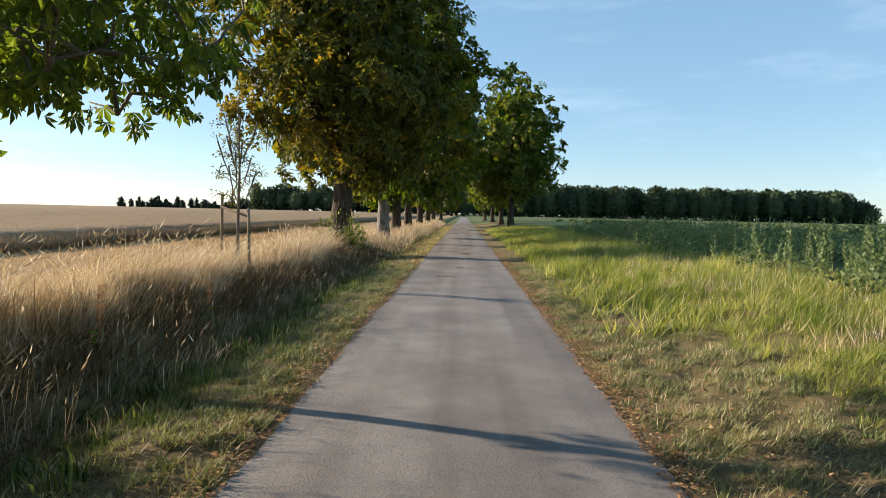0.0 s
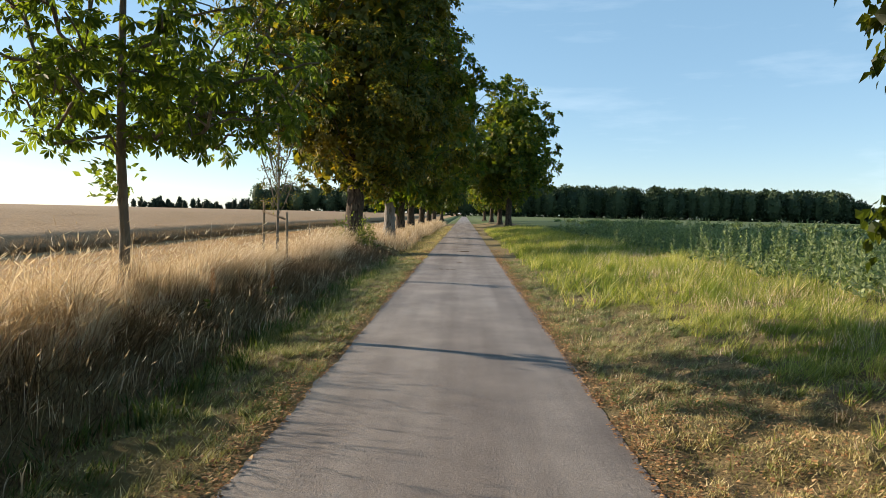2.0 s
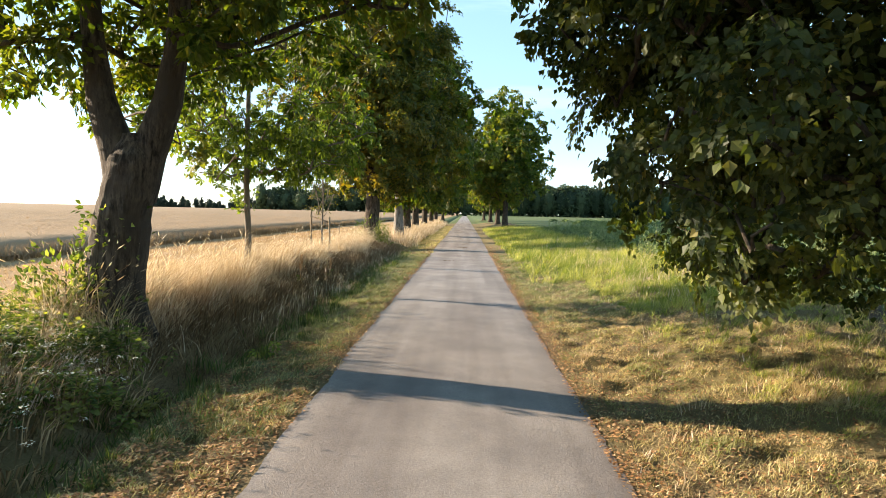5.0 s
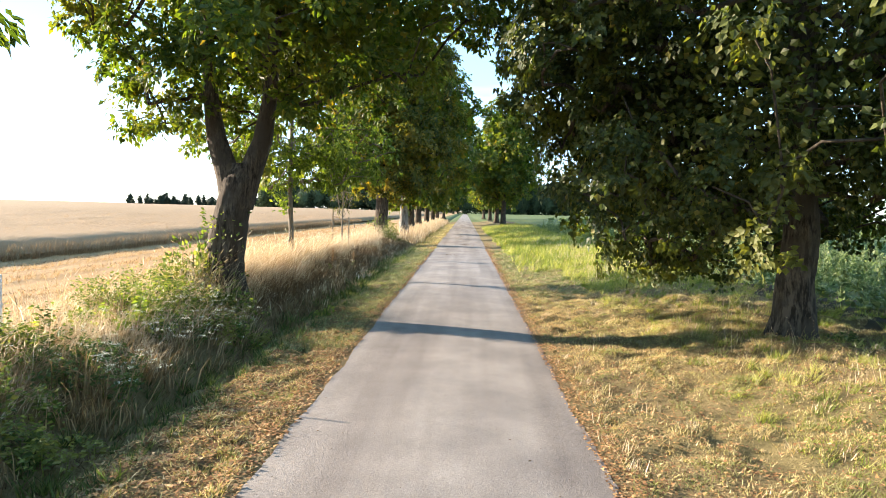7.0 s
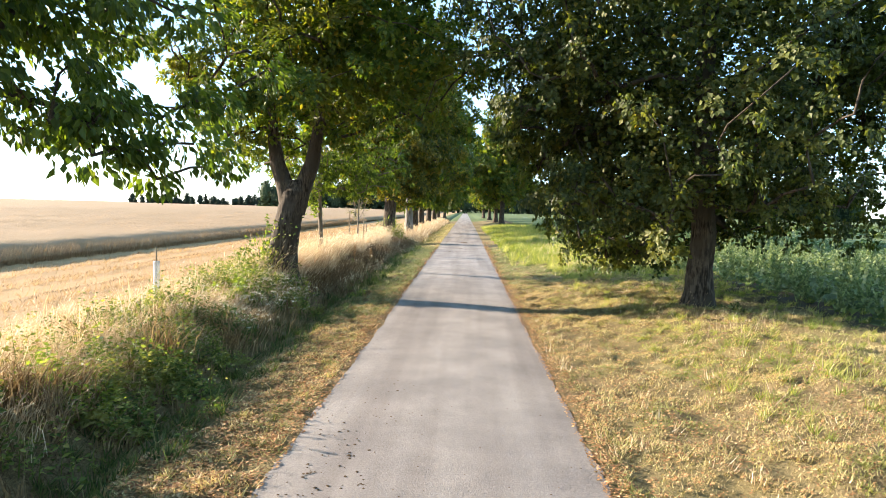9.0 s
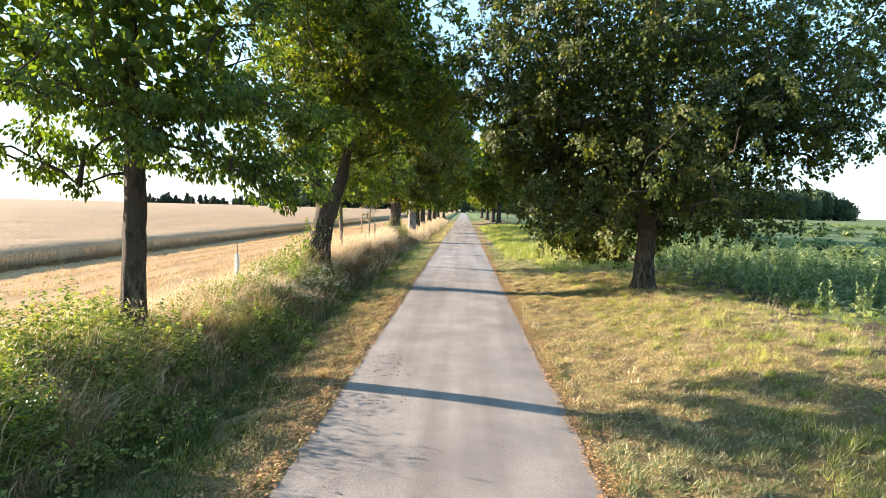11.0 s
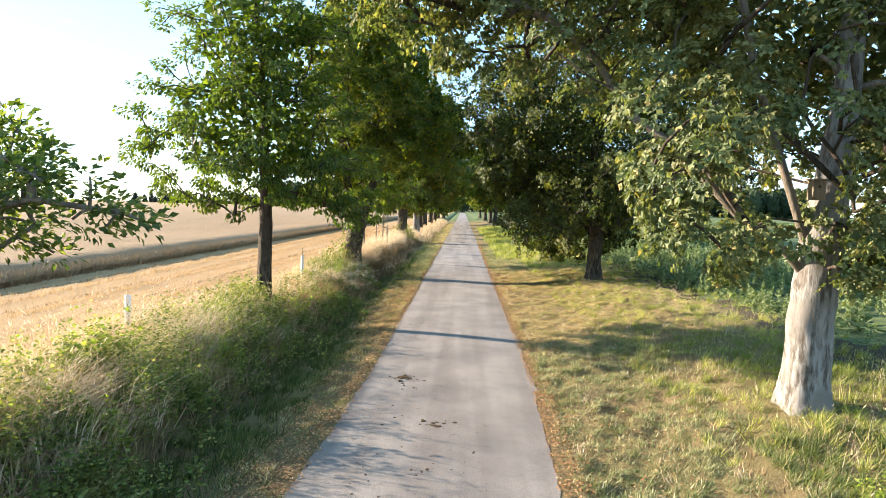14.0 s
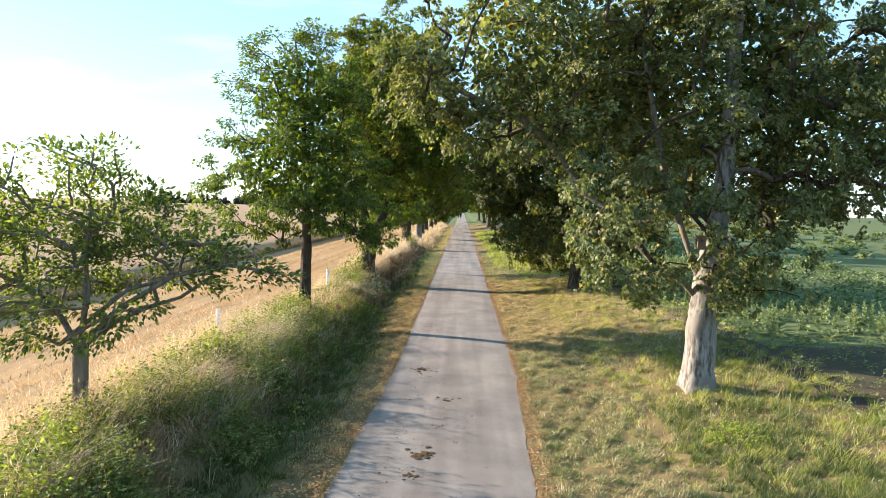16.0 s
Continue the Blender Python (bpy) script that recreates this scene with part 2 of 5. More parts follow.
BINDWEED_LEAF = leaf_mat("bindweed_leaf", [(0, (0.035, 0.062, 0.02)), (0.7, (0.09, 0.13, 0.042)), (1, (0.19, 0.22, 0.085))], (1.8, 1.9, 0.6), 0.3, 0.5)
WHITE_FLOWER = leaf_mat("white_umbel", [(0, (0.55, 0.55, 0.42)), (1, (0.8, 0.8, 0.7))], (1.1, 1.1, 1.0), 0.3, 0.7)


# ---- mesh helpers ----
def tri_mesh(name, V, T, material):
    V, T = np.asarray(V, dtype=np.float32).reshape(-1, 3), np.asarray(T, dtype=np.int32).reshape(-1, 3)
    me = bpy.data.meshes.new(name)
    me.vertices.add(len(V))
    me.vertices.foreach_set("co", V.ravel())
    me.loops.add(T.size)
    me.loops.foreach_set("vertex_index", T.ravel())
    me.polygons.add(len(T))
    me.polygons.foreach_set("loop_start", np.arange(0, T.size, 3, dtype=np.int32))
    me.polygons.foreach_set("loop_total", np.full(len(T), 3, dtype=np.int32))
    me.polygons.foreach_set("use_smooth", np.zeros(len(T), dtype=bool))
    me.update(calc_edges=True)
    me.materials.append(material)
    return me


def part(name, mesh, parent, label=""):
    ob = new(name, mesh)
    ob.parent = parent
    if label:
        ob["label"] = label
    return ob


def stamp(V0, T0, where, axes, size):
    """Copies of one small shape: V0 (k,3) in local axes, where (n,3), axes (n,3,3) with rows = local x, y, z."""
    n, k = len(where), len(V0)
    V = np.einsum("kj,nji->nki", V0, axes) * np.asarray(size).reshape(-1, 1, 1) + where[:, None, :]
    T = T0[None] + (np.arange(n) * k)[:, None, None]
    return V.reshape(-1, 3), T.reshape(-1, 3)


def joined(pieces):
    Vs, Ts, base = [], [], 0
    for V, T in pieces:
        Vs.append(V)
        Ts.append(T + base)
        base += len(V)
    return np.concatenate(Vs), np.concatenate(Ts)


def unit(a):
    return a / np.maximum(np.linalg.norm(a, axis=-1, keepdims=True), 1e-9)


def leaf_axes(way, rng, flat=0.6, out=0.0):
    """Axes for leaves that point along way, their faces turned mostly upward."""
    n = len(way)
    x = unit(way)
    up = np.array([0, 0, 1.0]) * flat + rng.normal(size=(n, 3)) * (1 - flat) + out
    y = unit(np.cross(up, x) + 1e-6)
    return np.stack([x, y, np.cross(x, y)], axis=1)


KITE = (np.array([(0, 0, 0), (0.42, -0.30, 0.07), (1, 0, -0.12), (0.42, 0.30, 0.07)]), np.array([(0, 2, 1), (0, 3, 2)]))
LONG_KITE = (np.array([(0, 0, 0), (0.45, -0.2, 0.06), (1, 0, -0.2), (0.45, 0.2, 0.06)]), np.array([(0, 2, 1), (0, 3, 2)]))


def lobed(spread, lengths, width, droop):
    V, T = [], []
    for a, ln in zip(spread, lengths):
        c, s, b = math.cos(radians(a)), math.sin(radians(a)), len(V)
        for u, v, w in ((0, 0, 0), (0.66, -width, -0.3 * droop), (1, 0, -droop), (0.66, width, -0.3 * droop)):
            u, v = u * ln, v * ln
            V.append((u * c - v * s, u * s + v * c, w))
        T += [(b, b + 2, b + 1), (b, b + 3, b + 2)]
    return np.array(V), np.array(T)


SLIVER = (np.array([(0, -0.32, 0), (1, 0, 0.05), (0, 0.32, 0)]), np.array([(0, 1, 2)]))
BROAD = (np.array([(0, 0, 0), (0.38, -0.44, 0.08), (1, 0, -0.16), (0.42, 0.46, 0.06)]), np.array([(0, 2, 1), (0, 3, 2)]))
MAPLE = (np.array([(0, 0, 0), (0.5, -0.33, 0.06), (1, 0, -0.14), (0.5, 0.33, 0.06), (0.45, -0.6, -0.04), (0.45, 0.6, -0.04)]), np.array([(0, 2, 1), (0, 3, 2), (0, 1, 4), (0, 5, 3)]))
PALMATE = lobed((-84, -40, 0, 40, 84), (0.66, 0.9, 1.0, 0.9, 0.66), 0.2, 0.4)


def tube(path, radii, sides=7, lumps=0.0, rng=None):
    """A tapered limb along a path."""
    path, radii = np.asarray(path, float), np.asarray(radii, float)
    way = unit(np.gradient(path, axis=0))
    ref = np.where(np.abs(way[:, 2:3]) > 0.9, np.array([[1.0, 0, 0]]), np.array([[0, 0, 1.0]]))
    a = unit(np.cross(ref, way))
    b = np.cross(way, a)
    th = np.arange(sides) * 2 * math.pi / sides
    r = radii[:, None] * np.ones((1, sides))
    if lumps:
        ph = rng.uniform(0, 6.28, 3)
        k = np.arange(len(path))[:, None]
        r = r * (1 + lumps * (np.cos(3 * th + ph[0] + 0.12 * k) + 0.7 * np.cos(5 * th + ph[1] - 0.1 * k)) + 0.25 * lumps * rng.normal(size=(len(path), sides)))
    V = path[:, None, :] + r[..., None] * (np.cos(th)[None, :, None] * a[:, None, :] + np.sin(th)[None, :, None] * b[:, None, :])
    T = []
    for i in range(len(path) - 1):
        for j in range(sides):
            p, q = i * sides + j, i * sides + (j + 1) % sides
            T += [(p, q, q + sides), (p, q + sides, p + sides)]
    V = V.reshape(-1, 3)
    end = (len(path) - 1) * sides
    T += [(end, end + j, end + j + 1) for j in range(1, sides - 1)]
    return V, np.array(T)


def vnoise(x, y, scale, seed=0):
    """Smooth value noise, 0 to 1, over the plan."""
    lat = np.random.default_rng(100 + seed).uniform(0, 1, (257, 257))
    u, v = np.asarray(x) / scale + 60, np.asarray(y) / scale + 60
    i, j = np.floor(u).astype(int), np.floor(v).astype(int)
    f, g = u - i, v - j
    f, g = f * f * (3 - 2 * f), g * g * (3 - 2 * g)
    i, j = i % 256, j % 256
    return (lat[i, j] * (1 - f) + lat[i + 1, j] * f) * (1 - g) + (lat[i, j + 1] * (1 - f) + lat[i + 1, j + 1] * f) * g


# ---- the lie of the land ----
def road_shift(y):
    return np.where(y < -14, -0.0024 * (np.minimum(y, -14) + 14) ** 2, 0.0)


def hump(x, y):
    """Tussocky relief of the verges, in metres."""
    return 0.1 * (vnoise(x + 0.1 * np.sin(3 * y), y, 0.27, 51) - 0.55) + 0.05 * (vnoise(x, y + 0.06 * np.sin(5 * x), 0.14, 52) - 0.5)


def ground_z(x, y):
    x, y = np.asarray(x, float), np.asarray(y, float)
    u = x - road_shift(y)
    z = np.interp(u, [-2500, -90, -40, -14, -6.5, -4.9, -4.1, -3.3, -2.6, -1.7, 1.7, 3.0, 5.0, 7.5, 20, 60, 2500],
                  [0.9, 0.9, 0.55, 0.22, 0.2, 0.26, 0.1, -0.2, -0.06, 0.0, 0.0, 0.06, 0.36, 0.42, 0.6, 0.75, 0.9])
    off = np.clip((np.abs(u) - 1.7) / 0.6, 0, 1) * np.clip(1 - np.abs(x) / 60, 0, 1)
    h = np.clip((np.abs(u) - 1.62) / 0.25, 0, 1) * np.clip((u + 4.2) / 0.6, 0, 1) * np.clip((9.0 - u) / 1.0, 0, 1) * np.clip((24 - y) / 4, 0, 1) * np.clip((y + 32) / 2, 0, 1)
    h = h * (0.75 + 0.5 * vnoise(x, y, 2.1, 53))
    return z + h * hump(x, y) + off * (0.025 * np.sin(1.9 * x + 0.7 * y) * np.sin(1.3 * y + 0.4 * x) + 0.018 * np.sin(4.1 * y + 2.3 * x))


def ground_sheet():
    xs = np.concatenate([[-2500, -1200, -600, -300, -150, -90, -60, -40, -30, -24, -20, -17], np.arange(-15, -4.0, 0.4), np.arange(-3.9, -1.5, 0.1), np.arange(-1.4, 1.41, 0.35), np.arange(1.5, 7.6, 0.115), np.arange(7.7, 13.01, 0.4), [15, 18, 22, 28, 36, 48, 60, 90, 150, 300, 600, 1200, 2500]])
    ys = np.concatenate([[-600, -300, -150, -90, -60], np.arange(-48, -29.5, 0.6), np.arange(-29.5, 16, 0.145), np.arange(16, 40, 0.45), np.arange(40, 110, 2), [115, 130, 150, 180, 220, 280, 360, 480, 700, 1200, 2000, 3000]])
    X, Y = np.meshgrid(xs, ys)
    Z = ground_z(X, Y)
    Z = np.where(np.abs(X - road_shift(Y)) < 0.95, Z - 0.06, Z)
    V = np.stack([X, Y, Z], -1).reshape(-1, 3)
    w = len(xs)
    i = (np.arange(len(ys) - 1)[:, None] * w + np.arange(w - 1)[None]).ravel()
    T = np.stack([np.stack([i, i + 1, i + w + 1], 1), np.stack([i, i + w + 1, i + w], 1)], 1).reshape(-1, 3)
    me = tri_mesh("ground", V, T, SOIL)
    for m in (STUBBLE_SOIL, DARK_SOIL, GREEN_FIELD):
        me.materials.append(m)
    c = V[T].mean(1)
    slot = np.zeros(len(T), dtype=np.int32)
    slot[c[:, 0] < -6.6] = 1
    wob = c + 1.6 * np.stack([vnoise(c[:, 0], c[:, 1], 0.9, 41) - 0.5, vnoise(c[:, 0], c[:, 1], 1.1, 42) - 0.5, 0 * c[:, 0]], 1)
    slot[wob[:, 0] > 7.2] = 2
    slot[(wob[:, 0] > 8.4) & (wob[:, 1] > -15.5)] = 3
    slot[wob[:, 0] > 13.5] = 3
    slot[(c[:, 1] > 115) & (c[:, 0] > -6)] = 3
    me.polygons.foreach_set("material_index", slot)
    me.polygons.foreach_set("use_smooth", np.ones(len(T), dtype=bool))
    return tagged(new("ground", me), "dry roadside ground with stubble and field soil", "ground", kind="structure")


ground_sheet()


def road_sheet():
    rng = np.random.default_rng(5)
    ys = np.concatenate([np.arange(-60, 45, 0.12), np.arange(45, 110, 0.6), np.arange(110, 420, 8)])
    def ragged(seed):
        r = np.random.default_rng(seed)
        a = r.normal(size=len(ys))
        s = np.convolve(a, np.ones(9) / 9, "same") * 0.04 + np.convolve(a, np.ones(60) / 60, "same") * 0.1 + a * 0.008
        return s
    left, right = -1.5 + ragged(1) + road_shift(ys), 1.5 + ragged(2) + road_shift(ys) - 0.06 * (ys < -18)
    cols = np.linspace(0, 1, 9)
    X = left[:, None] * (1 - cols) + right[:, None] * cols
    Z = 0.006 + 0.02 * (1 - (2 * cols - 1) ** 2)[None] + 0.0 * X
    V = np.stack([X, np.repeat(ys[:, None], 9, 1), Z], -1)
    skirt_l, skirt_r = V[:, :1].copy(), V[:, -1:].copy()
    skirt_l[..., 2], skirt_r[..., 2] = -0.08, -0.08
    skirt_l[..., 0] -= 0.02
    skirt_r[..., 0] += 0.02
    V = np.concatenate([skirt_l, V, skirt_r], 1)
    w = V.shape[1]
    i = (np.arange(len(ys) - 1)[:, None] * w + np.arange(w - 1)[None]).ravel()
    T = np.stack([np.stack([i, i + 1, i + w + 1], 1), np.stack([i, i + w + 1, i + w], 1)], 1).reshape(-1, 3)
    return tagged(new("road", tri_mesh("road", V.reshape(-1, 3), T, ASPHALT)), "narrow grey asphalt lane with crumbling edges", "road", kind="structure")


road_sheet()


# ---- grass and stalks ----
def blades(pts, height, width, lean, rng, bend=0.35, wind=(0.5, -0.1), seg=2):
    """Bent tapering blades standing on the ground at pts (n,2)."""
    n = len(pts)
    h = np.asarray(height) * np.ones(n)
    a = rng.uniform(0, 2 * math.pi, n)
    side = np.stack([np.cos(a), np.sin(a), np.zeros(n)], 1) * (np.asarray(width) * np.ones(n) / 2)[:, None]
    d = rng.normal(size=(n, 2)) * lean + np.array(wind) * lean
    d /= np.maximum(np.hypot(d[:, 0], d[:, 1]) / 0.9, 1)[:, None]
    base = np.stack([pts[:, 0], pts[:, 1], ground_z(pts[:, 0], pts[:, 1]) - 0.02], 1)
    off = lambda f: np.stack([d[:, 0] * h * f ** 1.8, d[:, 1] * h * f ** 1.8, h * (f - bend * 0.5 * lean * f * f)], 1)
    if seg == 1:
        V = np.stack([base - side, base + side, base + off(1.0)], 1)
        T0 = np.array([(0, 1, 2)])
    else:
        m = base + off(0.55)
        V = np.stack([base - side, base + side, m - side * 0.7, m + side * 0.7, base + off(1.0)], 1)
        T0 = np.array([(0, 1, 3), (0, 3, 2), (2, 3, 4)])
    T = T0[None] + (np.arange(n) * V.shape[1])[:, None, None]
    return V.reshape(-1, 3), T.reshape(-1, 3)


def seed_heads(pts, height, lean, rng, size=0.11, wind=(0.5, -0.1)):
    """Grass stalks that end in a narrow seed head."""
    n = len(pts)
    h = np.asarray(height) * np.ones(n)
    d = rng.normal(size=(n, 2)) * lean + np.array(wind) * lean
    d /= np.maximum(np.hypot(d[:, 0], d[:, 1]) / 0.8, 1)[:, None]
    base = np.stack([pts[:, 0], pts[:, 1], ground_z(pts[:, 0], pts[:, 1])], 1)
    top = base + np.stack([d[:, 0] * h, d[:, 1] * h, h], 1)
    a = rng.uniform(0, 2 * math.pi, n)
    side = np.stack([np.cos(a), np.sin(a), np.zeros(n)], 1)
    way = unit(top - base + np.stack([d[:, 0] * h, d[:, 1] * h, -0.2 * h], 1))
    L = (0.8 * size * rng.uniform(0.6, 1.4, n))[:, None]
    V = np.stack([base - side * 0.0025, base + side * 0.0025, top, top + way * L * 0.4 - side * L * 0.07, top + way * L * 0.4 + side * L * 0.07, top + way * L], 1)
    T0 = np.array([(0, 1, 2), (2, 4, 3), (3, 4, 5)])
    T = T0[None] + (np.arange(n) * 6)[:, None, None]
    return V.reshape(-1, 3), T.reshape(-1, 3)


def scatter(rng, n, x0, x1, y0, y1, clump=0.0, follow=True):
    p = np.stack([rng.uniform(x0, x1, n), rng.uniform(y0, y1, n)], 1)
    if clump:
        c = np.stack([rng.uniform(x0, x1, max(n // 12, 1)), rng.uniform(y0, y1, max(n // 12, 1))], 1)
        p = c[rng.integers(0, len(c), n)] + rng.normal(size=(n, 2)) * clump
    if follow:
        p[:, 0] += road_shift(p[:, 1])
    return p


def stuff(name, pieces, material, label, category):
    V, T = joined(pieces)
    return tagged(new(name, tri_mesh(name, V, T, material)), label, category, kind="stuff")

# ---- trees ----
def crown_points(rng, blobs, n, shell=0.55):
    """Clump centres spread through a few overlapping ellipsoids, thicker towards their skin."""
    vol = np.array([b[3] * b[4] * b[5] * (b[6] if len(b) > 6 else 1.0) for b in blobs])
    pick = rng.choice(len(blobs), size=n, p=vol / vol.sum())
    B = np.array([b[:6] for b in blobs])[pick]
    d = unit(rng.normal(size=(n, 3)))
    r = rng.uniform(shell ** 3, 1.08, n) ** (1 / 3)
    return B[:, :3] + d * r[:, None] * B[:, 3:]


def grow(rng, stem, tips, r_tip=0.012, power=2.3, sag=0.06):
    """Limbs from a stem (path points, in order) to the tips, each joined to the nearest limb already grown."""
    nodes = [np.array(p, float) for p in stem]
    parent = [-1] + list(range(len(stem) - 1))
    top = np.array(stem[-1])
    order = np.argsort(np.min(np.linalg.norm(tips[:, None] - np.array(stem)[None], axis=2), axis=1))
    lift = max(1, len(stem) // 2)
    for i in order:
        P = np.array(nodes[lift:])
        d = P - tips[i]
        cost = np.linalg.norm(d, axis=1) + 0.8 * np.maximum(d[:, 2], 0)
        parent.append(int(np.argmin(cost)) + lift)
        nodes.append(tips[i])
    nodes = np.array(nodes)
    flow = np.zeros(len(nodes))
    for i in range(len(nodes) - 1, 0, -1):
        if i >= len(stem):
            flow[i] += r_tip ** power
        flow[parent[i]] += flow[i]
    return nodes, parent, np.maximum(flow, r_tip ** power) ** (1 / power)


def crown_leaves(rng, centres, blob_r, n_leaves, template, size, out_from, droop=0.5, flat=0.6, billow=False):
    n = len(centres)
    if billow:
        # each clump is a cluster of drooping sprays, each spray a tilted fan of leaves
        k = int(np.clip(n_leaves / (n * 34), 3, 14))
        own = np.repeat(np.arange(n), k)
        out = unit(centres[own] - out_from)
        d = unit(rng.normal(size=(n * k, 3)) * 0.9 + 0.7 * out + np.array([0, 0, 0.15]))
        R = (blob_r * rng.uniform(0.65, 1.35, n))[own]
        sub = centres[own] + d * (R * rng.uniform(0.6, 1.12, n * k))[:, None] * np.array([1, 1, 0.72])
        face = unit(0.65 * d + 0.35 * out + rng.normal(size=(n * k, 3)) * 0.28 + np.array([0, 0, 0.45]))
        reach = 0.42 * blob_r * rng.uniform(0.6, 1.4, n * k)
        e1 = unit(np.cross(face, rng.normal(size=(n * k, 3))))
        e2 = np.cross(face, e1)
        pick = rng.integers(0, n * k, n_leaves)
        a = rng.uniform(0, 2 * math.pi, n_leaves)
        r = np.sqrt(rng.uniform(0, 1, n_leaves)) * (0.7 + 0.45 * np.cos(3 * a + pick))
        fan = np.cos(a)[:, None] * e1[pick] + np.sin(a)[:, None] * e2[pick]
        p = sub[pick] + (fan * r[:, None] + face[pick] * rng.normal(size=(n_leaves, 1)) * 0.16) * reach[pick][:, None]
        p[:, 2] -= 0.35 * droop * r ** 2 * reach[pick]
        way = fan + 0.5 * d[pick] + rng.normal(size=(n_leaves, 3)) * 0.35
        way[:, 2] -= droop
        x = unit(way)
        y = unit(np.cross(face[pick] + rng.normal(size=(n_leaves, 3)) * 0.3, x) + 1e-6)
        return stamp(template[0], template[1], p, np.stack([x, y, np.cross(x, y)], 1), size * rng.uniform(0.65, 1.25, n_leaves))
    pick = rng.integers(0, n, n_leaves)
    d = unit(rng.normal(size=(n_leaves, 3)))
    r = rng.uniform(0.15, 1, n_leaves) ** 0.5
    R = (blob_r * rng.uniform(0.7, 1.3, n))[pick]
    p = centres[pick] + d * (R * r)[:, None] * np.array([1, 1, 0.62])
    away = unit(p - out_from)
    way = unit(d * 0.8 + away * 0.9 + rng.normal(size=(n_leaves, 3)) * 0.45)
    way[:, 2] -= droop
    return stamp(template[0], template[1], p, leaf_axes(way, rng, flat, away * 0.45), size * rng.uniform(0.65, 1.25, n_leaves))


def trunk_mesh(path, rad, rng, flare, lumps, bark, sides=40):
    """A trunk with root flare, swellings and upright bark ridges."""
    fine = np.linspace(0, len(path) - 1, (len(path) - 1) * 3 + 1)
    rad = np.interp(fine, range(len(path)), rad)
    path = np.stack([np.interp(fine, range(len(path)), path[:, k]) for k in range(3)], 1)
    th = np.arange(sides) * 2 * math.pi / sides
    ph = rng.uniform(0, 6.28, 4)
    z = path[:, 2:3]
    foot = np.exp(-np.maximum(z, 0) / 0.26)
    zz = z + 0 * th
    ridge = vnoise(3.0 * np.cos(th) + 9 + 0 * zz, 3.0 * np.sin(th) + 0.28 * zz, 0.35, int(ph[0] * 10)) - 0.5
    plate = vnoise(4.0 * np.cos(th) + 30 + 0.15 * zz, 4.0 * np.sin(th) + 1.6 * zz, 0.4, int(ph[1] * 10)) - 0.5
    r = rad[:, None] * (1 + (flare - 1) * foot * (1 + 0.7 * np.cos(5 * th + ph[0]) + 0.4 * np.cos(3 * th + ph[1]))
                        + lumps * np.cos(3 * th + ph[2] + 0.5 * z) + 0.6 * lumps * np.cos(7 * th + ph[3] - 0.4 * z) + 3.2 * lumps * ridge + 1.8 * lumps * plate)
    V = path[:, None, :] + np.stack([r * np.cos(th), r * np.sin(th), 0 * r], -1)
    i = np.arange(len(path) - 1)[:, None] * sides
    j = np.arange(sides)[None]
    p, q = (i + j).ravel(), (i + (j + 1) % sides).ravel()
    T = np.stack([np.stack([p, q, q + sides], 1), np.stack([p, q + sides, p + sides], 1)], 1).reshape(-1, 3)
    return smooth(tri_mesh("trunk", V.reshape(-1, 3), T, bark))


